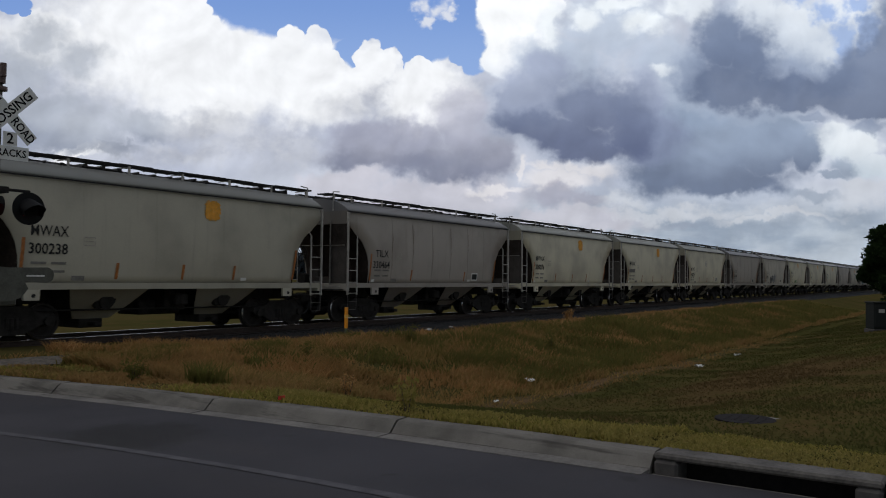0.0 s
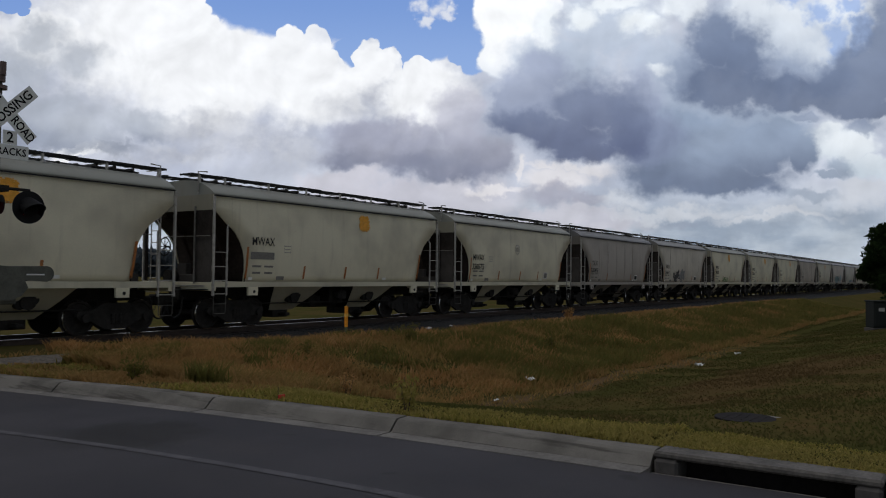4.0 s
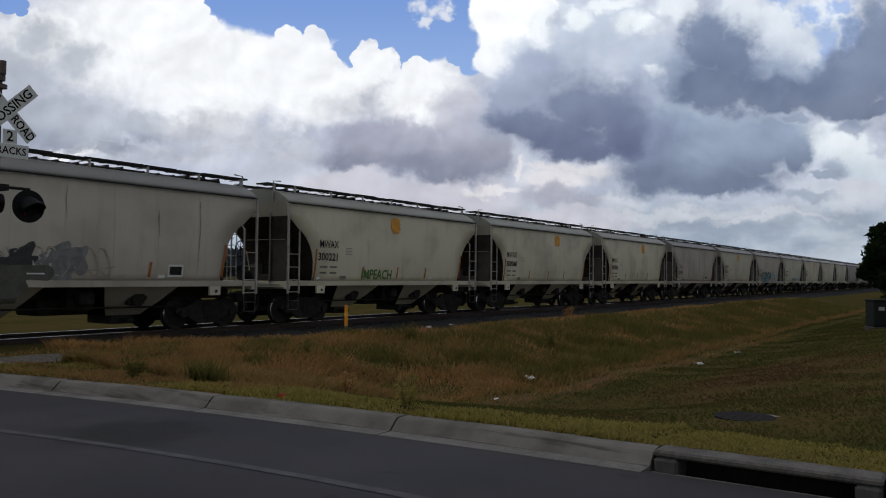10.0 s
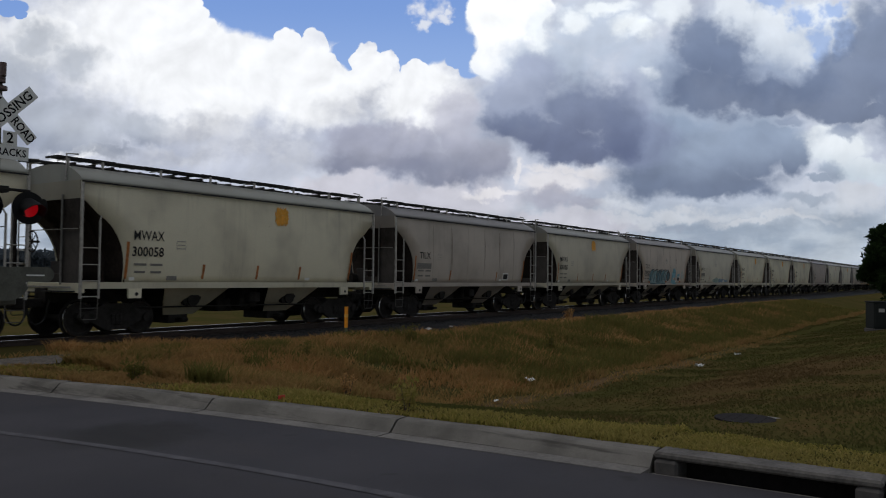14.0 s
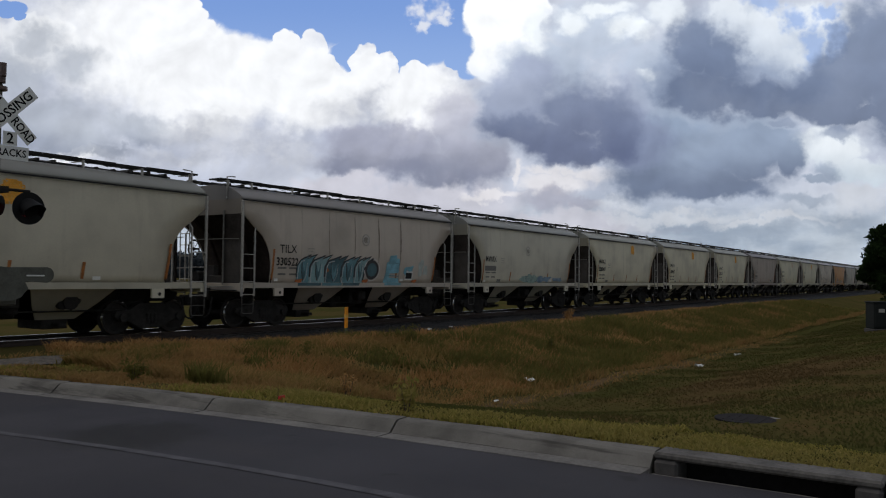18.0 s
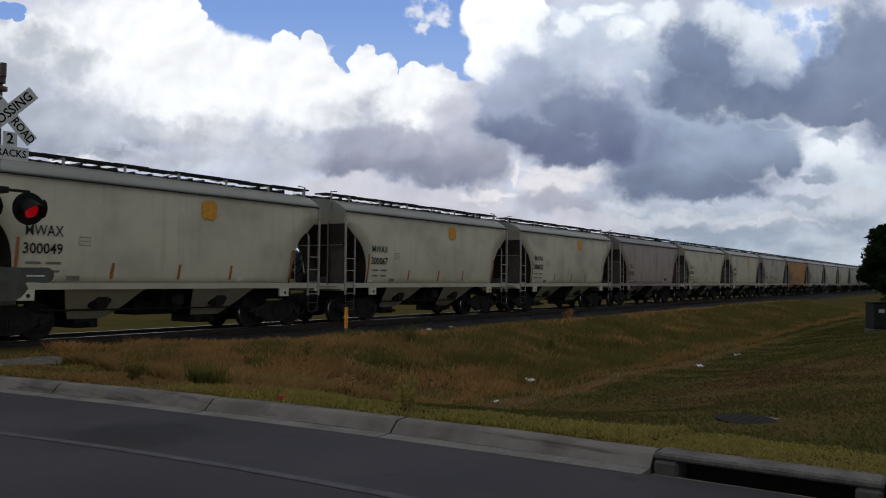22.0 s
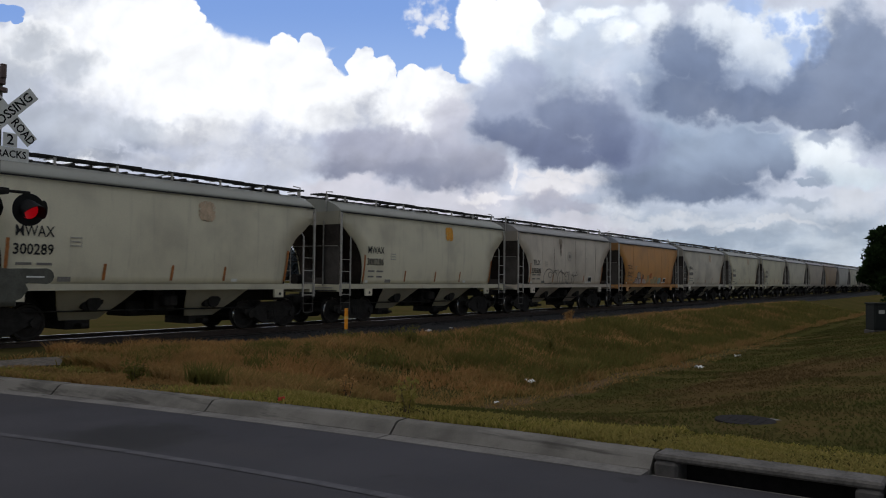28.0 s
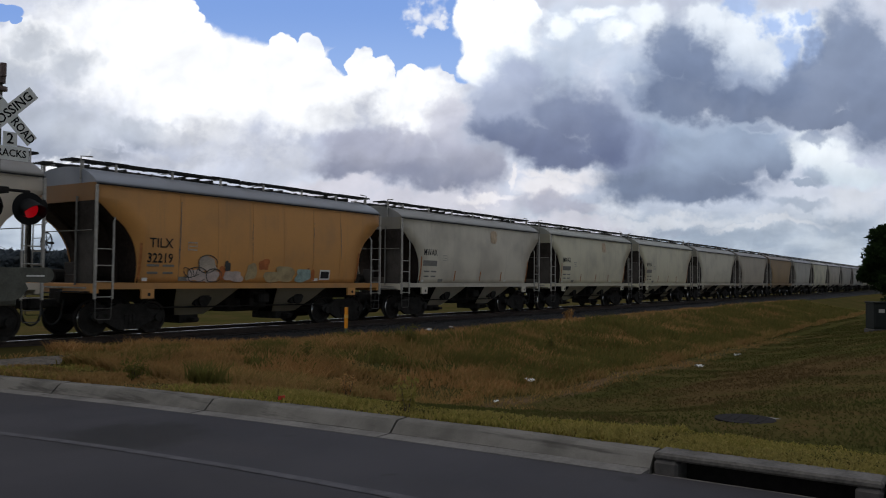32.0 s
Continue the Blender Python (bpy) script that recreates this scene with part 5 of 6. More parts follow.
def scribble(root, x0, z0, width, height, mat, seed, w=0.05, loops=9):
    rnd = random.Random(seed)
    bm = bmesh.new()
    x = x0
    for i in range(loops):
        s = width / loops
        pts = []
        kind = rnd.randint(0, 2)
        for j in range(9):
            q = j / 8
            if kind == 0:
                pts.append((x + s * (0.5 - 0.6 * math.cos(q * 6.0)), z0 + height * (0.5 + 0.48 * math.sin(q * 6.0 + 0.6))))
            elif kind == 1:
                pts.append((x + s * q * 1.1, z0 + height * (0.5 + 0.42 * math.sin(q * 8 + i))))
            else:
                pts.append((x + s * (0.2 + 0.5 * abs(math.sin(q * 4))), z0 + height * q))
        part("spray_stroke", stroke(bmesh.new(), pts, w, FACE - 0.006 - 0.0004 * i), mat, root, "sprayed stroke of a scribble")
        x += s
    stroke(bm, [(x0, z0 + height * 0.1), (x0 + width * 0.5, z0 + height * 0.02), (x0 + width * 1.05, z0 + height * 0.35)], w * 0.8, FACE - 0.007)
    part("spray_underline", bm, mat, root, "sprayed line under a scribble")


def outline_piece(root):
    """Bubble letters in thin black outline, unreadable, with a small tail of writing."""
    def arc(cx, cz, rx, rz, a0, a1, n=14):
        return [(L + cx + rx * math.cos(a0 + (a1 - a0) * i / n), max(1.43, cz + rz * math.sin(a0 + (a1 - a0) * i / n))) for i in range(n + 1)]
    bm = bmesh.new()
    y = FACE - 0.006
    for pts in (arc(3.35, 1.75, 0.55, 0.45, 0.2, 5.6, 20), arc(3.5, 1.9, 0.2, 0.14, 0, 6.28), arc(4.0, 1.55, 0.42, 0.5, -0.2, 2.2), arc(4.35, 1.55, 0.36, 0.45, 3.6, 6.9),
                arc(4.7, 1.6, 0.3, 0.5, -0.6, 2.6), arc(5.1, 1.55, 0.32, 0.42, 3.4, 6.6), arc(5.45, 1.65, 0.28, 0.42, -1.2, 2.4), arc(5.85, 1.6, 0.3, 0.36, 3.0, 6.8), arc(6.2, 1.6, 0.26, 0.3, -1.0, 2.0),
                [(L + 3.9, 2.1), (L + 4.4, 2.16), (L + 4.5, 1.95), (L + 4.75, 2.18), (L + 5.0, 1.96)], [(L + 5.0, 2.05), (L + 5.4, 1.8), (L + 5.75, 2.1), (L + 5.9, 1.86)],
                [(L + 6.1, 1.9), (L + 6.35, 2.06), (L + 6.3, 1.84), (L + 6.6, 1.9), (L + 6.7, 2.1), (L + 6.62, 1.86), (L + 6.95, 1.95)]):
        stroke(bm, pts, 0.034, y)
    part("spray_outline", bm, M_SPRAYBLACK, root, "thin black sprayed outline lettering")


def smudge(root, x, z, w, h, mat, seed, label):
    rnd = random.Random(seed)
    for i in range(6):
        swatch("spray_patch", x + rnd.uniform(-w, w) * 0.4, z + rnd.uniform(-h, h) * 0.3, w * rnd.uniform(0.2, 0.45), h * rnd.uniform(0.4, 0.9), mat, root, label, ragged=0.3, seed=seed + i, y=FACE - 0.002 * i)


CARS = {
    -2: ("MWAX", "", CREAM), -1: ("MWAX", "300238", (0.545, 0.515, 0.405)), 0: ("TILX", "330464", GREY), 1: ("MWAX", "300076", CREAM), 2: ("MWAX", "", CREAM),
    3: ("MWAX", "350575", CREAM), 4: ("TILX", "330458", GREY), 5: ("TILX", "33830", (0.64, 0.585, 0.485)), 6: ("MWAX", "300221", CREAM), 7: ("MWAX", "300068", CREAM),
    8: ("MWAX", "300058", CREAM), 9: ("TILX", "", (0.55, 0.485, 0.41)), 10: ("MWAX", "300105", (0.66, 0.61, 0.47)), 11: ("TILX", "330522", (0.61, 0.53, 0.44)), 12: ("MWAX", "", (0.69, 0.65, 0.52)),
    13: ("MWAX", "300049", CREAM), 14: ("MWAX", "300067", CREAM), 15: ("MWAX", "300032", CREAM), 16: ("TILX", "", (0.5, 0.425, 0.365)), 17: ("MWAX", "300289", CREAM),
    18: ("MWAX", "300286", CREAM), 19: ("TILX", "330506", (0.74, 0.65, 0.53)), 20: ("TILX", "32219", TAN),
    21: ("MWAX", "", (0.74, 0.68, 0.56)), 22: ("MWAX", "", CREAM), 23: ("MWAX", "", CREAM), 24: ("MWAX", "", (0.72, 0.67, 0.54)),
}
TRAIN = []
SPIN = []


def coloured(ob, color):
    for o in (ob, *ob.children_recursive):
        # hoppers are darkened here to put the under-sill shade into their paint
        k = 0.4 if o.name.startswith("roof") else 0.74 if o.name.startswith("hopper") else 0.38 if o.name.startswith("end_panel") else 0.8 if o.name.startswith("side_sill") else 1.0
        # roofs get a blue cast that paints in the reflected sky
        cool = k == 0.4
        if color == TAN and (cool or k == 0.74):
            # the tan car's roof and hoppers are set to fixed greys
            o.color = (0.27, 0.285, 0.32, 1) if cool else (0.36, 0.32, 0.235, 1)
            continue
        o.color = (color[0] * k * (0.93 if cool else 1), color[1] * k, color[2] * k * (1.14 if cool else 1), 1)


def train():
    for i in range(-2, 40):
        text, number, color = CARS.get(i, ("MWAX", "", (CREAM, PALE, GREY, (0.56, 0.49, 0.4))[(i * 7) % 4]))
        if i == 26:
            color = (0.4, 0.27, 0.15)
        car = copy_thing(TEMPLATE, pose(car_centre(i, 0), TRACK_Y, 0))
        if text == "MWAX":
            # these sides are smooth
            for o in [o for o in car.children_recursive if o.name.split(".")[0] == "seam"]:
                bpy.data.objects.remove(o)
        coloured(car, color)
        tone = "tan-orange" if color == TAN else "grey" if color in (GREY, PALE) else "cream-grey"
        extra = "plain weathered sides"
        before = {o.name for o in car.children}
        if i < 24:
            marks(car, text, number, text == "TILX" or i in (3, 12))
            rust_runs(car, i + 50, 7 if text == "TILX" else 0)
            if text == "MWAX":
                strips(car)
            else:
                strips(car, ((1.3, 0.97), (3.85, 0.42), (7.7, 0.4), (10.16, 0.97)) if i != 5 else ((1.3, 0.97), (7.7, 0.4), (10.16, 0.97)))
                swatch("plate_border", L + 8.54, 1.68, 0.5, 0.34, M_WHITE, car, "white-edged small plate")
                swatch("black_plate", L + 8.54, 1.68, 0.4, 0.23, M_BLACK, car, "small black plate", y=FACE - 0.006)
        if i in (-1, 1, 2, 6, 7, 8, 10, 13, 14, 15, 18):
            square(car, {6: 5.7, 10: 5.9}.get(i, 6.85), 3.5, 0.5, None, i)
            extra = "a faded orange square"
        if i in (17, 21, 22):
            square(car, 7.0, 3.5, 0.5, plain("washed_orange", (0.62, 0.47, 0.32), 0.8), i)
            extra = "a washed-out orange square"
        if i == 3:
            swatch("plate_border", L + 8.55, 1.72, 0.42, 0.34, M_SPRAYWHITE, car, "white-edged small plate")
            swatch("black_plate", L + 8.55, 1.72, 0.3, 0.24, M_FAINT, car, "small grey plate", y=FACE - 0.005)
        if i in (3, 12):
            roundel(car)
            extra = "a grey ring emblem"
        if i == 5:
            smudge(car, L + 4.15, 1.85, 1.5, 0.75, M_SPRAYBLACK, 9, "washed black sprayed shapes")
            smudge(car, L + 5.6, 1.85, 1.8, 0.8, M_SPRAYGREY, 14, "washed grey sprayed shapes")
            scribble(car, L + 3.6, 1.55, 1.4, 0.6, M_SPRAYWHITE, 5, 0.05, 6)
            scribble(car, L + 3.5, 1.5, 3.0, 0.75, M_WASHED, 8, 0.04, 9)
            extra = "grey and black spray smudges"
        if i == 6:
            lettering("spray_writing", "IMPEACH", 0.5, M_SPRAYGREEN, car, on_side(L + 4.65, 1.62, FACE - 0.006), "green sprayed word", 1.75, 0.012)
            extra = "a green sprayed word"
        if i == 11:
            roundel(car, 5.85, 2.95, 0.22)
            teal_piece(car)
            extra = "large teal graffiti lettering"
        if i == 12:
            smudge(car, L + 5.7, 1.62, 2.2, 0.34, M_FAINTTEAL, 3, "faint teal sprayed patch")
            smudge(car, L + 7.3, 1.6, 1.6, 0.3, M_FAINTBLUE, 4, "faint blue sprayed patch")
            smudge(car, L + 8.9, 1.56, 1.0, 0.22, M_FAINTBLUE, 6, "faint blue sprayed patch")
            scribble(car, L + 5.4, 1.46, 1.7, 0.3, M_DEEPTEAL, 3, 0.03, 6)
        if i == 19:
            roundel(car, 5.78, 2.9, 0.26)
            for wide, tall, lower in ((0.34, 0.3, 3.66), (0.22, 0.6, 3.5), (0.12, 0.95, 3.35)):
                swatch("rust_run", L + 4.72, lower, wide, tall, M_STAIN if wide > 0.3 else M_RUSTRUN, car, "broad rust stain below the eave", ragged=0.2, seed=4, y=FACE - wide * 0.01)
            outline_piece(car)
            extra = "black outline graffiti"
        if i == 20:
            for n, (dx, z, w, h, mat) in enumerate(((3.2, 1.62, 0.6, 0.36, M_LILAC), (3.55, 1.95, 0.6, 0.42, M_WASHED), (3.75, 1.6, 0.5, 0.3, M_LILAC), (4.15, 1.68, 0.3, 0.4, M_SPRAYRED), (4.55, 1.6, 0.7, 0.3, M_LILAC), (4.3, 1.9, 0.2, 0.3, M_SPRAYBLACK),
                                                  (5.25, 1.75, 0.4, 0.5, M_MOSS), (5.75, 1.98, 0.4, 0.34, M_SPRAYRED), (6.1, 1.6, 0.7, 0.3, M_MOSS), (6.7, 1.7, 0.8, 0.45, M_MOSS), (7.5, 1.65, 0.7, 0.4, M_FAINTTEAL), (7.95, 1.68, 0.16, 0.36, M_SPRAYRED))):
                swatch("spray_patch", L + dx, z, w, h, mat, car, "washed graffiti shape", ragged=0.16, seed=n + 60, y=FACE - 0.001 * (n % 6))
            for n, (dx, z, rx, rz) in enumerate(((3.2, 1.64, 0.34, 0.22), (3.55, 1.95, 0.34, 0.26), (3.8, 1.62, 0.28, 0.2))):
                ring = [(L + dx + rx * math.cos(a * 0.3) * (1 + 0.1 * math.sin(a)), max(1.44, z + rz * math.sin(a * 0.3))) for a in range(20)]
                part("spray_outline", stroke(bmesh.new(), ring, 0.026, FACE - 0.008 - 0.0005 * n), M_SPRAYBLACK, car)
            scribble(car, L + 2.75, 1.55, 0.5, 0.3, M_SPRAYBLACK, 31, 0.026, 2)
            extra = "pale graffiti low on its side"
        bend_marks(car, before)
        tagged(car, "%s steel covered hopper car with %s" % (tone, extra), "hopper car", "hopper cars of the train")
        TRAIN.append((i, car))
        SPIN.extend(o for o in car.children_recursive if o.name.split(".")[0] == "wheelset")


train()
for _o in (*TEMPLATE.children_recursive, TEMPLATE):
    bpy.data.objects.remove(_o)


# ---- crossing signal at the road's edge ----
MAST = (6.74, 13.22)
BLANK_DISCS = []


def crossing_signal():
    mx, my = MAST
    base = ground_z(mx, my)
    root = new("crossing_signal")
    root.location = (mx, my, base)
    tagged(root, "railway crossing signal with crossbuck, flashing red lamps and lowered gate", "crossing signal")

    def z(h):
        return h - base
    part("foundation", boxes((-0.28, 0.28, -0.1, 0.44, -0.4, 0.05), bevel=0.03), M_CONC, root, "concrete signal base")
    bm = rods(((0, 0.17, 0.1), (0, 0.17, z(4.8)), 0.06), ((0, 0.17, 0.1), (0, 0.17, 0.3), 0.12), seg=14)
    part("mast", bm, M_GATE, root)
    bm = rods(((0, 0.1, z(4.74)), (0, 0.1, z(5.02)), 0.07), ((0, 0.12, z(4.62)), (0, 0.12, z(4.68)), 0.11), ((0, 0.04, z(5.06)), (0, 0.04, z(4.84)), 0.05), seg=14)
    part("bell", bm, plain("bell_brown", (0.12, 0.08, 0.07), 0.5), root, "dark brown crossing bell")
    cz = z(4.22)
    for k, (text, lean) in enumerate((("RAILROAD", -45), ("CROSSING", 45))):
        m = pose(0, -0.14 - 0.012 * k, cz) @ pose(0, 0, 0, 0, -lean, 0)
        bm = bmesh.new()
        box(bm, -0.585, 0.585, -0.003, 0.003, -0.11, 0.11)
        blade = part("crossbuck_blade", bm, M_WHITE, root, "white reflective crossbuck blade")
        blade.matrix_basis = m
        # the letters stand either side of the crossing point
        for word, cx, wide in ((("RAIL", -0.37, 0.4), ("ROAD", 0.36, 0.46)) if k == 0 else (("CROSSING", 0, 1.02),)):
            lettering("sign_lettering", word, 0.21, M_SIGNBLACK, blade, pose(cx, -0.005, 0, 90, 0, 0), width=wide, bold=0.004)
    part("sign_bracket", boxes((-0.05, 0.05, -0.135, 0.14, cz - 0.06, cz + 0.06)), M_GALV, root)
    tz = z(3.69)
    bm = boxes((-0.3, 0.36, -0.143, -0.137, tz - 0.225, tz))
    plate = part("tracks_plate", bm, M_WHITE, root, "white plate naming the tracks")
    lettering("sign_lettering", "TRACKS", 0.17, M_SIGNBLACK, plate, pose(0.03, -0.147, tz - 0.115, 90), width=0.58, bold=0.003)
    bm = boxes((-0.065, 0.165, -0.143, -0.137, tz + 0.004, tz + 0.23))
    plate = part("number_plate", bm, M_WHITE, root)
    lettering("sign_lettering", "2", 0.24, M_SIGNBLACK, plate, pose(0.05, -0.147, tz + 0.115, 90), bold=0.004)
    part("sign_bracket", boxes((-0.05, 0.05, -0.13, 0.14, tz - 0.12, tz - 0.04)), M_GALV, root)
    # lamp arm and two hooded lamps
    part("arm_clamp", boxes((-0.07, 0.07, -0.12, 0.14, z(2.69) + 0.24, z(2.69) + 0.34)), M_DARK, root)
    lz = z(2.69)
    bm = rods(((-0.55, -0.1, lz + 0.29), (0.42, -0.1, lz + 0.29), 0.025), ((-0.345, -0.1, lz + 0.29), (-0.345, -0.1, lz), 0.025), ((0.345, -0.1, lz + 0.29), (0.345, -0.1, lz), 0.025), seg=10)
    part("lamp_arm", bm, M_DARK, root)
    for k, x in enumerate((0.345, -0.345)):
        bm = bmesh.new()
        rod(bm, (x, -0.23, lz), (x, -0.215, lz), 0.27, 32)
        disc = part("lamp_disc", bm, M_SIGNBLACK, root, "round black lamp background")
        part("lamp_housing", rods(((x, -0.21, lz), (x, -0.05, lz), 0.17), seg=20), M_SIGNBLACK, root)
        # hood: the upper part of an open tube, cut back towards its lower end
        bm = bmesh.new()
        rows = []
        for i in range(17):
            a = radians(-35 + 250 * i / 16)
            reach = 0.16 + 0.17 * max(0.0, math.sin(a)) ** 0.7
            rows.append([bm.verts.new((x + r * math.cos(a), y, lz + r * math.sin(a) - 0.4 * max(0.0, -0.26 - y))) for r, y in ((0.17, -0.23), (0.165, -0.23 - reach), (0.158, -0.23 - reach), (0.163, -0.23))])
        for a, b in zip(rows, rows[1:]):
            for j in range(4):
                bm.faces.new((a[j], a[(j + 1) % 4], b[(j + 1) % 4], b[j]))
        bmesh.ops.recalc_face_normals(bm, faces=bm.faces)
        part("hood", bm, M_SIGNBLACK, root, "black lamp hood")
        bm = bmesh.new()
        rod(bm, (x, -0.238, lz), (x, -0.232, lz), 0.15, 28)
        part("red_lens", bm, M_GLOW, disc, "glowing red lens")
        # added disc, no part of a real lamp, blanks the glow
        bm = bmesh.new()
        rod(bm, (-0.154, -0.003, 0), (-0.154, 0.003, 0), 0.154, 28)
        blank_disc = part("lamp_shutter", bm, M_SIGNBLACK, disc, "dark disc added to blank the lens between flashes")
        BLANK_DISCS.append((blank_disc, (x + 0.156, -0.25, lz), k))
    # gate gear: motor box, side arms with the rounded counterweight, arm down across the road
    gz = z(1.6)
    part("gate_motor", boxes((-0.2, 0.2, -0.2, 0.22, gz - 0.5, gz + 0.12), bevel=0.02), M_GATE, root, "grey gate motor box")
    for y in (-0.3, 0.32):
        o = [(-0.9, gz - 0.05), (0.2, gz - 0.1)] + [(0.62 + 0.13 * math.cos(a), gz + 0.13 * math.sin(a)) for a in (-1.5, -1.0, -0.5, 0, 0.5, 1.0, 1.5)] + [(0.2, gz + 0.12), (-0.9, gz + 0.07)]
        part("counterweight_arm", prism(o, y - 0.03, y + 0.03), M_GATE, root, "grey rounded counterweight arm")
    part("white_stripe", boxes((0.28, 0.58, -0.337, -0.332, gz - 0.025, gz + 0.0)), M_WHITE, root, "thin white stripe on the counterweight arm")
    part("gate_bracket", prism([(-0.3, gz + 0.14), (0.1, gz + 0.1), (0.27, gz - 0.22), (0.16, gz - 0.36), (0.0, gz - 0.42), (-0.3, gz - 0.42)], -0.42, -0.36), M_GATE, root, "grey slanted gate bracket plate")
    part("weight", boxes((0.34, 0.66, -0.26, 0.28, gz - 0.09, gz + 0.09), bevel=0.02), M_GATE, root)
    for i in range(9):
        x = -0.9 - 0.9 * i
        part("gate_board", boxes((x - 0.9, x, -0.03, 0.0, gz - 0.05, gz + 0.06)), M_RED if i % 2 else M_WHITE, root, "striped gate arm board")


crossing_signal()


# ---- small things on the verge ----
def marker_post():
    x, y = 17.6, 15.2
    base = ground_z(x, y)
    root = new("marker_post")
    root.location = (x, y, base - 0.1)
    tagged(root, "flat orange-topped utility marker post in dry grass", "marker post")
    h = 0.75 - base + 0.1
    part("lower_post", boxes((-0.045, 0.045, -0.02, 0.02, 0, h - 0.6), bevel=0.006), M_POST, root, "dull green-grey post")
    part("orange_sleeve", boxes((-0.055, 0.055, -0.028, 0.028, h - 0.6, h), bevel=0.01), M_MARKER, root, "bright orange sleeve")
    part("reflective_band", boxes((-0.056, 0.056, -0.03, 0.03, h - 0.3, h - 0.22)), plain("band_yellow", (0.8, 0.45, 0.1), 0.5), root)


def manhole():
    x, y = 10.1, 2.4
    z = ground_z(x, y) - 0.035
    root = new("manhole")
    root.location = (x, y, z)
    tagged(root, "round iron manhole cover on a concrete collar in grass", "manhole cover")
    bm = bmesh.new()
    rod(bm, (-0.02, -0.12, -0.25), (-0.02, -0.12, 0.04), 0.42, 32)
    part("collar", bm, M_CONC, root, "concrete collar ring")
    bm = bmesh.new()
    rod(bm, (0, 0, 0.03), (0, 0, 0.055), 0.35, 32)
    for i in range(5):
        box(bm, -0.2, 0.2, -0.2 + i * 0.1 - 0.015, -0.2 + i * 0.1 + 0.015, 0.054, 0.058)
    part("cover", bm, M_IRON, root, "dark iron cover")


def litter():
    rnd = random.Random(6)
    for x, y, z, s in ((16.7, 8.8, None, 0.2), (23.4, 6.83, None, 0.19), (27.2, 6.7, None, 0.18), (13.8, 8.0, None, 0.09), (24.6, 17.2, None, 0.2), (26.4, 17.4, None, 0.14)):
        z = ground_z(x, y) + (0.05 if y < 8.4 or y > 15 and x > 30 else 0.13)
        bm = bmesh.new()
        bmesh.ops.create_grid(bm, x_segments=4, y_segments=4, size=s / 2)
        for v in bm.verts:
            v.co.z += rnd.uniform(0, s * 0.5)
            v.co.x += rnd.uniform(-0.2, 0.2) * s
        r = bmesh.ops.extrude_face_region(bm, geom=list(bm.faces))
        bmesh.ops.translate(bm, vec=(0, 0, 0.004), verts=[g for g in r["geom"] if isinstance(g, bmesh.types.BMVert)])
        ob = part("litter", bm, M_PAPER)
        ob.matrix_basis = pose(x, y, z, 0, 0, rnd.uniform(0, 360))
        tagged(ob, "crumpled white paper litter in the grass", "litter", "pieces of litter")
    x, y = 6.86, 6.97
    root = new("survey_flag")
    root.location = (x, y, ground_z(x, y))
    tagged(root, "small red survey flag low in the grass", "flag")
    part("wire", rods(((0, 0, -0.05), (0, 0, 0.16), 0.004)), M_DARK, root)
    part("flag_cloth", boxes((0, 0.11, -0.004, 0.004, 0.02, 0.07)), M_RED, root, "red plastic flag")


def utility_cabinet():
    x, y = 38.6, 3.5
    root = new("utility_cabinet")
    root.matrix_basis = pose(x, y, ground_z(x, y) - 0.05, 0, 0, -60)
    tagged(root, "dark green metal utility cabinet beside a tree", "utility cabinet")
    part("body", boxes((-0.6, 0.6, -0.4, 0.4, 0.1, 1.18), bevel=0.03), M_CABINET, root)
    part("plinth", boxes((-0.64, 0.64, -0.44, 0.44, -0.1, 0.1), bevel=0.02), M_GRIME, root)
    part("lid", boxes((-0.63, 0.63, -0.43, 0.43, 1.18, 1.25), bevel=0.02), M_CABINET, root)
    for s in (-1, 1):
        d = part("door", boxes((min(s * 0.02, s * 0.56), max(s * 0.02, s * 0.56), -0.425, -0.402, 0.18, 1.12), bevel=0.006), M_CABINET, root)
        part("handle", boxes((s * 0.1 - 0.02, s * 0.1 + 0.02, -0.46, -0.425, 0.6, 0.8)), M_DARK, d)
    part("notice", boxes((-0.42, -0.18, -0.432, -0.427, 0.8, 0.95)), M_LADDER, root, "small white notice")


def leaves(name, spots, size, material, parent=None, seed=0):
    """Many small two-triangle leaves round the given clumps (x, y, z, radius, count)."""
    rng = np.random.default_rng(seed)
    vs, n = [], 0
    for x, y, z, r, count in spots:
        d = rng.normal(size=(count, 3))
        d /= np.linalg.norm(d, axis=1)[:, None]
        c = np.array((x, y, z)) + d * r * rng.uniform(0.55, 1.08, (count, 1)) * np.array((1, 1, 0.85))
        a = rng.normal(size=(count, 3)) * size
        b = rng.normal(size=(count, 3)) * size * 0.55
        vs.append(np.stack([c - a * 0.6, c + b * 0.6, c + a * 0.6, c - b * 0.6], 1).reshape(-1, 3))
        n += count
    v = np.concatenate(vs)
    f = np.arange(n * 4).reshape(-1, 4)
    return mesh_part(name, v.tolist(), f.tolist(), material, parent)


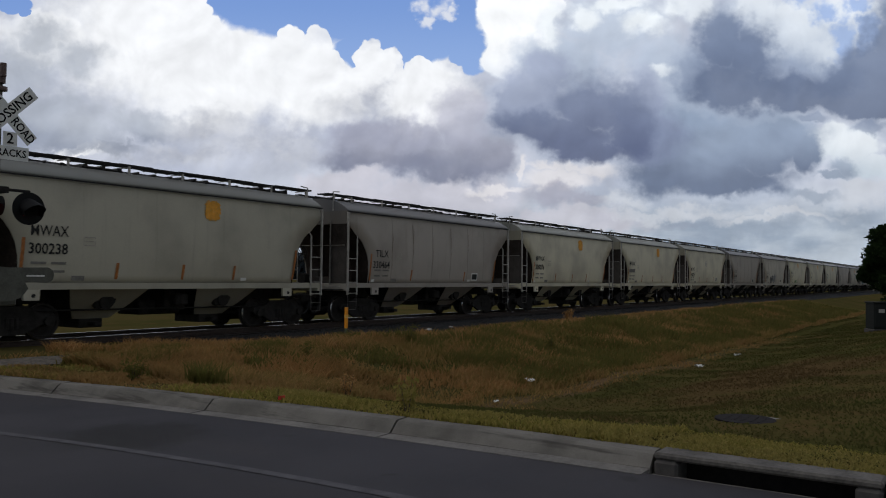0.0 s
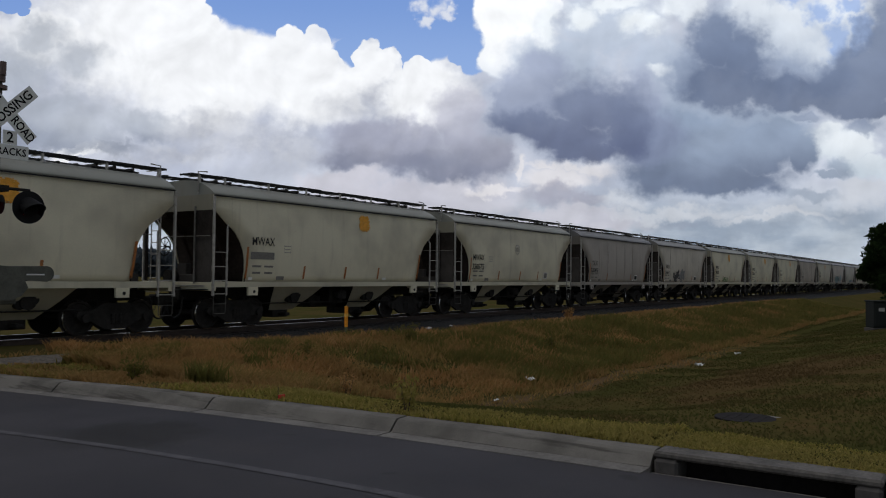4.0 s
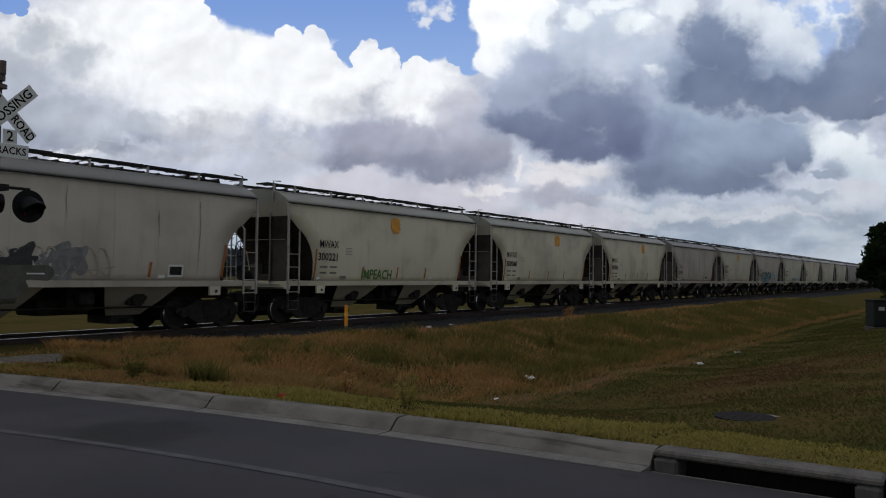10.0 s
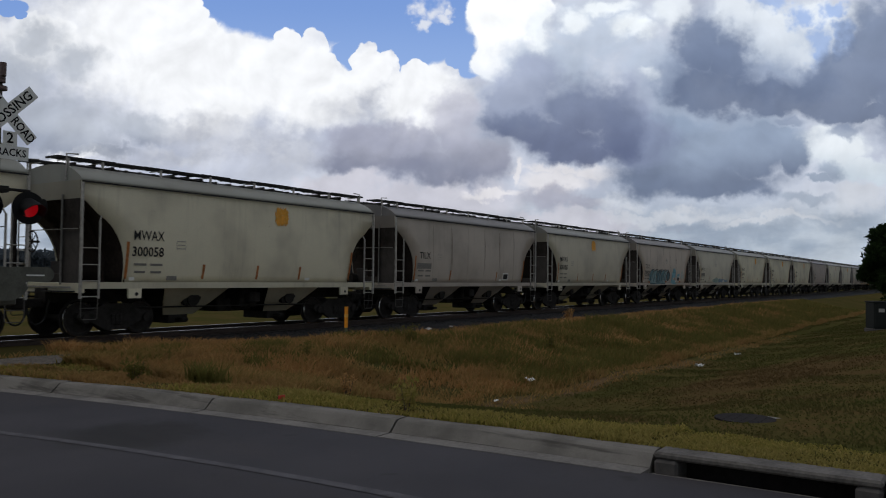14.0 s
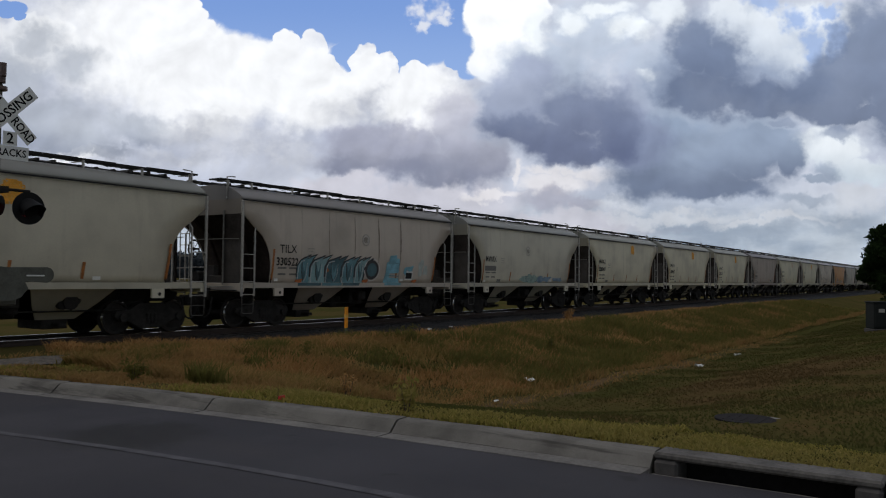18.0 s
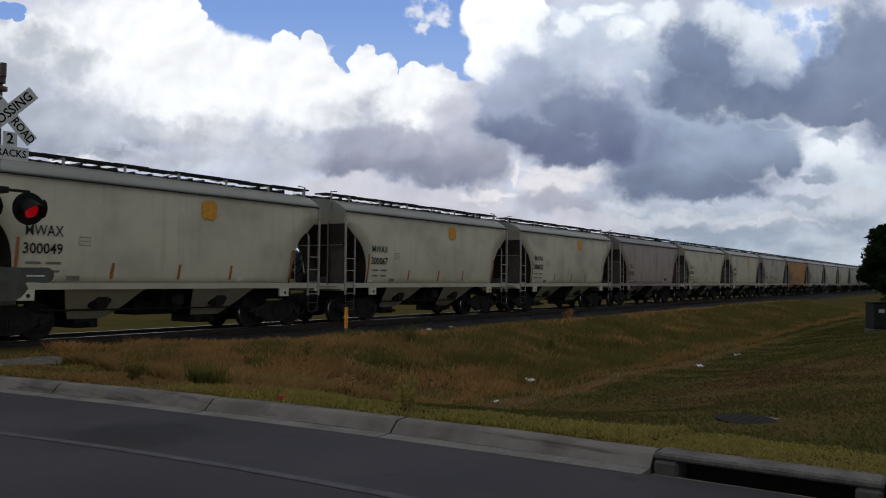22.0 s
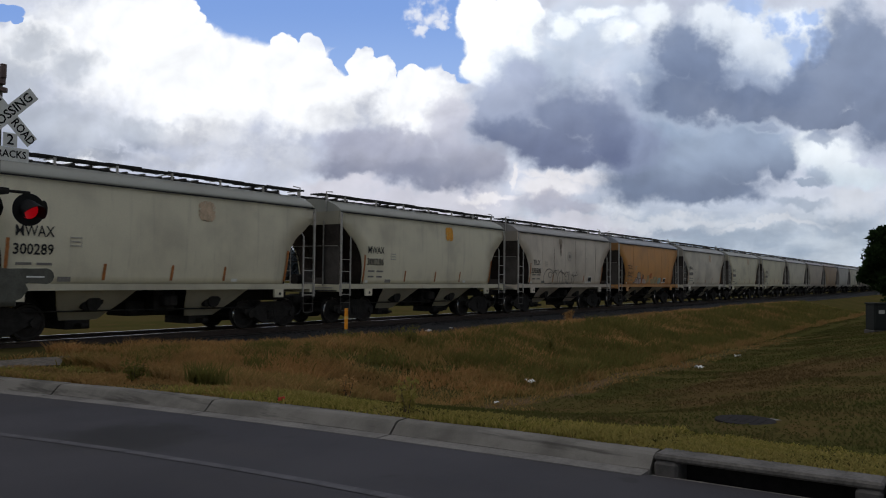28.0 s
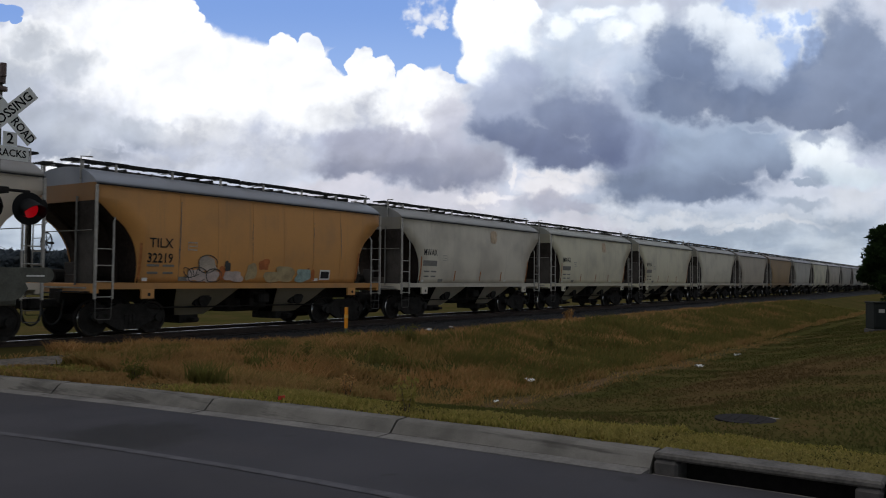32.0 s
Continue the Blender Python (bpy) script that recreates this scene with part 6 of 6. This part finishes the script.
def tree(x, y, height, spread, seed, count=5200):
    rnd = random.Random(seed)
    root = new("tree")
    root.location = (x, y, ground_z(x, y) - 0.05)
    tagged(root, "dark broad-leaved tree with a ragged crown", "tree")
    bm = bmesh.new()
    rod(bm, (0, 0, 0), (0.05, 0.05, height * 0.4), 0.17, 10, 0.11)
    rod(bm, (0.05, 0.05, height * 0.4), (0.0, 0.1, height * 0.8), 0.11, 8, 0.04)
    trunk = part("trunk", bm, M_BARK, root)
    spots = []
    for i in range(34):
        a = rnd.uniform(0, 6.28)
        h = height * rnd.uniform(0.1, 0.98)
        r = spread * math.sqrt(max(0.05, 1 - ((h / height - 0.55) / 0.5) ** 2)) * rnd.uniform(0.5, 1)
        tip = (r * math.cos(a), r * math.sin(a), h)
        bm = rod(bmesh.new(), (0.03, 0.03, h * 0.55), tip, 0.05, 6, 0.012)
        part("limb", bm, M_BARK, trunk)
        spots.append((*tip, spread * rnd.uniform(0.16, 0.32), count // 34))
        for j in range(2):
            spots.append((tip[0] * rnd.uniform(0.9, 1.25), tip[1] * rnd.uniform(0.9, 1.25), tip[2] + rnd.uniform(-0.3, 0.35), spread * rnd.uniform(0.06, 0.13), count // 160))
    leaves("crown", spots, 0.12, M_LEAF, root, seed)


marker_post()
manhole()
litter()
utility_cabinet()
tree(41.5, 2.6, 4.6, 2.3, 2, 19000)
tree(45.3, 2.3, 4.6, 2.4, 5, 12000)


def far_woods():
    rnd = random.Random(9)
    spots = []
    for i in range(620):
        a = radians(35 + 46 * (i + rnd.random()) / 620)
        d = rnd.uniform(520, 580)
        h = 15.5 + 2.0 * math.sin(i * 0.05) + rnd.uniform(-1.2, 1.2)
        for k in range(3):
            spots.append((d * math.cos(a), d * math.sin(a), h * (0.2 + 0.3 * k), h * 0.32, 26))
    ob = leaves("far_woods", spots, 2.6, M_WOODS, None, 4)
    tagged(ob, "distant even tree line beyond the railway, tinted blue for haze", "woods", kind="stuff")


far_woods()


def side_woods():
    """Woods added out of view to the right, so far car sides reflect dark."""
    rnd = random.Random(12)
    spots = []
    for i in range(240):
        a = radians(-58 + 60.5 * (i + rnd.random()) / 240)
        d = rnd.uniform(150, 175)
        h = 13 + rnd.uniform(-1.5, 1.5)
        for k in range(3):
            spots.append((d * math.cos(a), d * math.sin(a), h * (0.16 + 0.32 * k), h * 0.26, 40))
    ob = leaves("side_woods", spots, 1.5, M_LEAF, None, 5)
    tagged(ob, "unseen dark trees added to darken reflections on far cars", "woods", kind="stuff")


side_woods()


def weed(x, y, height, count, material, label, seed, name="weed"):
    """A loose clump of thin stalks with small leaves."""
    rnd = random.Random(seed)
    root = new(name)
    root.location = (x, y, ground_z(x, y) - 0.02)
    tagged(root, label, "weed", "weeds")
    bm = bmesh.new()
    spots = []
    for i in range(9):
        a, lean = rnd.uniform(0, 6.28), rnd.uniform(0.1, 0.45) * height
        tip = (lean * math.cos(a), lean * math.sin(a), height * rnd.uniform(0.6, 1.0))
        rod(bm, (0.02 * math.cos(a), 0.02 * math.sin(a), 0), tip, 0.005, 4, 0.002)
        for k in (0.45, 0.7, 1.0):
            spots.append((tip[0] * k, tip[1] * k, tip[2] * k, height * 0.16, count))
    part("stalks", bm, M_BARK, root)
    leaves("leaf_spray", spots, height * 0.07, material, root, seed)


weed(7.25, 5.35, 0.42, 12, M_VERGE, "spindly grey-green weed beside the kerb joint", 1)
weed(7.1, 10.1, 0.36, 16, M_DEEP, "low dark green weed behind the kerb", 2)
weed(9.2, 7.9, 0.35, 10, M_STRAW, "dead brown weed stalks in the verge", 3)
weed(34.6, 16.2, 0.7, 14, M_STRAW, "reddish-brown dead shrub at the ballast edge", 4)
weed(17.2, 12.6, 0.55, 14, M_DEEP, "dark green weed on the railway bank", 5)
weed(13.0, 12.4, 0.4, 12, M_DEEP, "dark green weed on the railway bank", 6)
weed(21.5, 10.6, 0.6, 14, M_DEEP, "dark green weed in the ditch", 7)


# ---- grass ----
def grass(name, material, n, area, height, seed, lean, label, dens=1.6, width=0.007, where=None):
    """Bent blades over a stretch (x from, x to, y from, y to); denser towards the road."""
    rng = np.random.default_rng(seed)
    x0, x1, y0, y1 = area
    x = x0 + (x1 - x0) * rng.random(n) ** dens
    y = y0 + (y1 - y0) * rng.random(n)
    clump = np.array([noise.noise((a * 0.8, b * 0.8, seed)) for a, b in zip(x, y)])
    wave = np.array([noise.noise((a * 0.25, b * 0.3, seed + 9)) for a, b in zip(x, y)])
    edge = np.array([kerb_x(b) for b in y]) + 0.42 + 0.03 * clump
    hole = (np.hypot(x - 10.12, y - 2.36) > 0.44) & (np.hypot((x - 8.6) / 2.1, (y - 14.75) / 0.95) > 0.85 + 0.35 * clump + 0.25 * rng.random(n))
    keep = (clump + rng.uniform(-0.55, 0.55, n) > -0.22) & (x > edge) & hole
    if where:
        keep &= np.array([where(a, b) for a, b in zip(x, y)])
    x, y, clump, wave = x[keep], y[keep], clump[keep], wave[keep]
    n = len(x)
    z = np.array([ground_z(a, b) for a, b in zip(x, y)]) + 0.004
    h = height * rng.uniform(0.45, 1.2, n) * (1 + 0.8 * clump + 0.6 * wave).clip(0.25, 2)
    a = rng.uniform(0, 2 * np.pi, n)
    w = width * rng.uniform(0.7, 1.5, n) * (1 + np.hypot(x, y) / 16)
    c, s = np.cos(a), np.sin(a)
    b = rng.uniform(0, 2 * np.pi, n)
    lx, ly = np.cos(b) * h * lean * rng.random(n), np.sin(b) * h * lean * rng.random(n)
    p = np.stack([np.stack([x - c * w, y - s * w, z], 1), np.stack([x + c * w, y + s * w, z], 1),
                  np.stack([x + lx * 0.4 + c * w * 0.7, y + ly * 0.4 + s * w * 0.7, z + h * 0.6], 1), np.stack([x + lx * 0.4 - c * w * 0.7, y + ly * 0.4 - s * w * 0.7, z + h * 0.6], 1),
                  np.stack([x + lx, y + ly, z + h], 1)], 1).reshape(-1, 3)
    i = np.arange(n)[:, None] * 5
    quads = (i + np.array([0, 1, 2, 3])).tolist()
    tris = (i + np.array([3, 2, 4])).tolist()
    ob = mesh_part(name, p.tolist(), quads + tris, material)
    return tagged(ob, label, "grass", kind="stuff")


def fold(x, y):
    """The worn strip where the lawn meets the ditch."""
    return abs(y - FOLD[0] - FOLD[1] * (x - 14) - 0.5 * noise.noise((x * 0.4, 0, 4))) < 0.5 + 0.4 * noise.noise((x * 0.9, y, 8))


def worn(x, y):
    """Outside the worn strip, but for stray blades."""
    return abs(y - FOLD[0] - FOLD[1] * (x - 14)) > 0.28 + 0.35 * noise.noise((x * 0.8, y * 0.8, 31)) or x < 12.5


def tufts(x, y):
    return noise.noise((x * 0.7, y * 0.7, 21)) > 0.17


def drifts(x, y):
    """Long drifts of dead grass along the bank."""
    return noise.noise((x * 0.28, y * 0.75, 41)) > 0.12


def strip(x, y):
    """The watered strip along the kerb, with an uneven back edge."""
    return x - kerb_x(y) < 1.75 + 0.55 * noise.noise((x * 0.5, y * 0.5, 17)) + 0.35 * noise.noise((x * 2, y * 2, 18))


grass("bank_grass", M_TALL, 130000, (8.2, 75, 8.0, 16.0), 0.17, 1, 1.4, "olive and brown rough grass on the railway bank", where=worn)
grass("dry_grass", M_STRAW, 40000, (9.5, 75, 13.4, 16.6), 0.2, 5, 1.4, "dry straw-brown grass along the ballast", 1.5)
grass("dry_grass", M_STRAW, 40000, (8.0, 30, 8.6, 13.6), 0.15, 6, 1.4, "drifts of dry straw-brown grass on the bank", 1.2, where=drifts)
grass("dry_grass", M_STRAW, 14000, (17.0, 60, 9.5, 13.6), 0.24, 12, 1.3, "dry stems among the ditch grass", 1.3, where=drifts)
grass("ditch_grass", M_DEEP, 46000, (17.0, 75, 8.4, 13.0), 0.28, 7, 1.2, "tall deep green grass in the ditch", 1.4)
grass("verge_grass", M_VERGE, 44000, (6.2, 10.5, 2.6, 8.6), 0.06, 2, 1.5, "short yellow-green grass behind the kerb", 1.2, where=strip)
grass("verge_grass", M_TALL, 36000, (5.4, 10.0, 7.8, 13.4), 0.08, 13, 1.5, "rough brown-green grass behind the kerb", 1.1, where=strip)
grass("verge_grass", M_VERGE, 14000, (5.4, 10.0, 8.2, 13.4), 0.07, 14, 1.5, "yellow-green blades among rough grass", 1.1, where=drifts)
grass("verge_grass", M_VERGE, 42000, (6.9, 9.6, -3.0, 3.2), 0.045, 8, 1.5, "short yellow-green grass behind the drain", 1.2, where=strip)
grass("dry_grass", M_TALL, 7000, (12.5, 40, 6.5, 9.0), 0.06, 9, 1.5, "sparse dry blades on the worn strip beside the ditch", 1.4, where=fold)
grass("bank_tufts", M_DEEP, 46000, (8.0, 30, 8.8, 14.6), 0.22, 10, 1.0, "scattered tufts of greener grass on the bank", 1.4, where=tufts)
grass("mown_grass", M_LAWN, 150000, (7.4, 66, -4, 8.2), 0.03, 3, 1.6, "short dull green mown grass with dry patches", 1.4, where=worn)


# ---- what moves ----
def motions():
    times = [2.0 * k for k in range(17)]
    for i, car in TRAIN:
        walk(car, [(t, pose(car_centre(i, t), TRACK_Y, 0)) for t in times])
    # every wheelset rolls alike: they share one set of keys
    rows = [(k / 15, pose(0, 0, 0, 0, -math.degrees(along_train(k / 15) * PITCH_CAR / WHEEL_R), 0)) for k in range(481)]
    walk(SPIN[0], rows)
    lead = SPIN[0].animation_data
    for w in SPIN[1:]:
        w.rotation_mode = "QUATERNION"
        keys = w.animation_data_create()
        keys.action = lead.action
        keys.action_slot = lead.action_slot
    # added discs swing over the always-lit lenses in turn, to make them flash
    for blank_disc, at, late in BLANK_DISCS:
        rows, shut = [], None
        for k in range(0, 321):
            t = k / 10
            ph = ((t - 0.55) / 1.19 + 0.5 * late) % 1.0
            turn = 85 if ph < 0.5 else 0
            if turn != shut or k in (0, 320):
                if shut is not None and k:
                    rows.append((t - 1 / 15, pose(*at, 0, 0, shut)))
                rows.append((t, pose(*at, 0, 0, turn)))
                shut = turn
        walk(blank_disc, rows)
    # the clouds drift slowly, the nearer ones faster
    turn = pose(0, 0, 0, -90, 0, 0)
    for sheet, left, down in zip(SKY, (0.57, 1.65, 3.1), (0.56, 0.5, 0.55)):
        walk(sheet, [(t, Matrix.Translation(EYE) @ (aim(4).to_3x3().to_4x4() @ pose(0, 0, 0, -down * t / 32, left * t / 32, 0) @ turn)) for t in (0, 8, 16, 24, 32)])


motions()
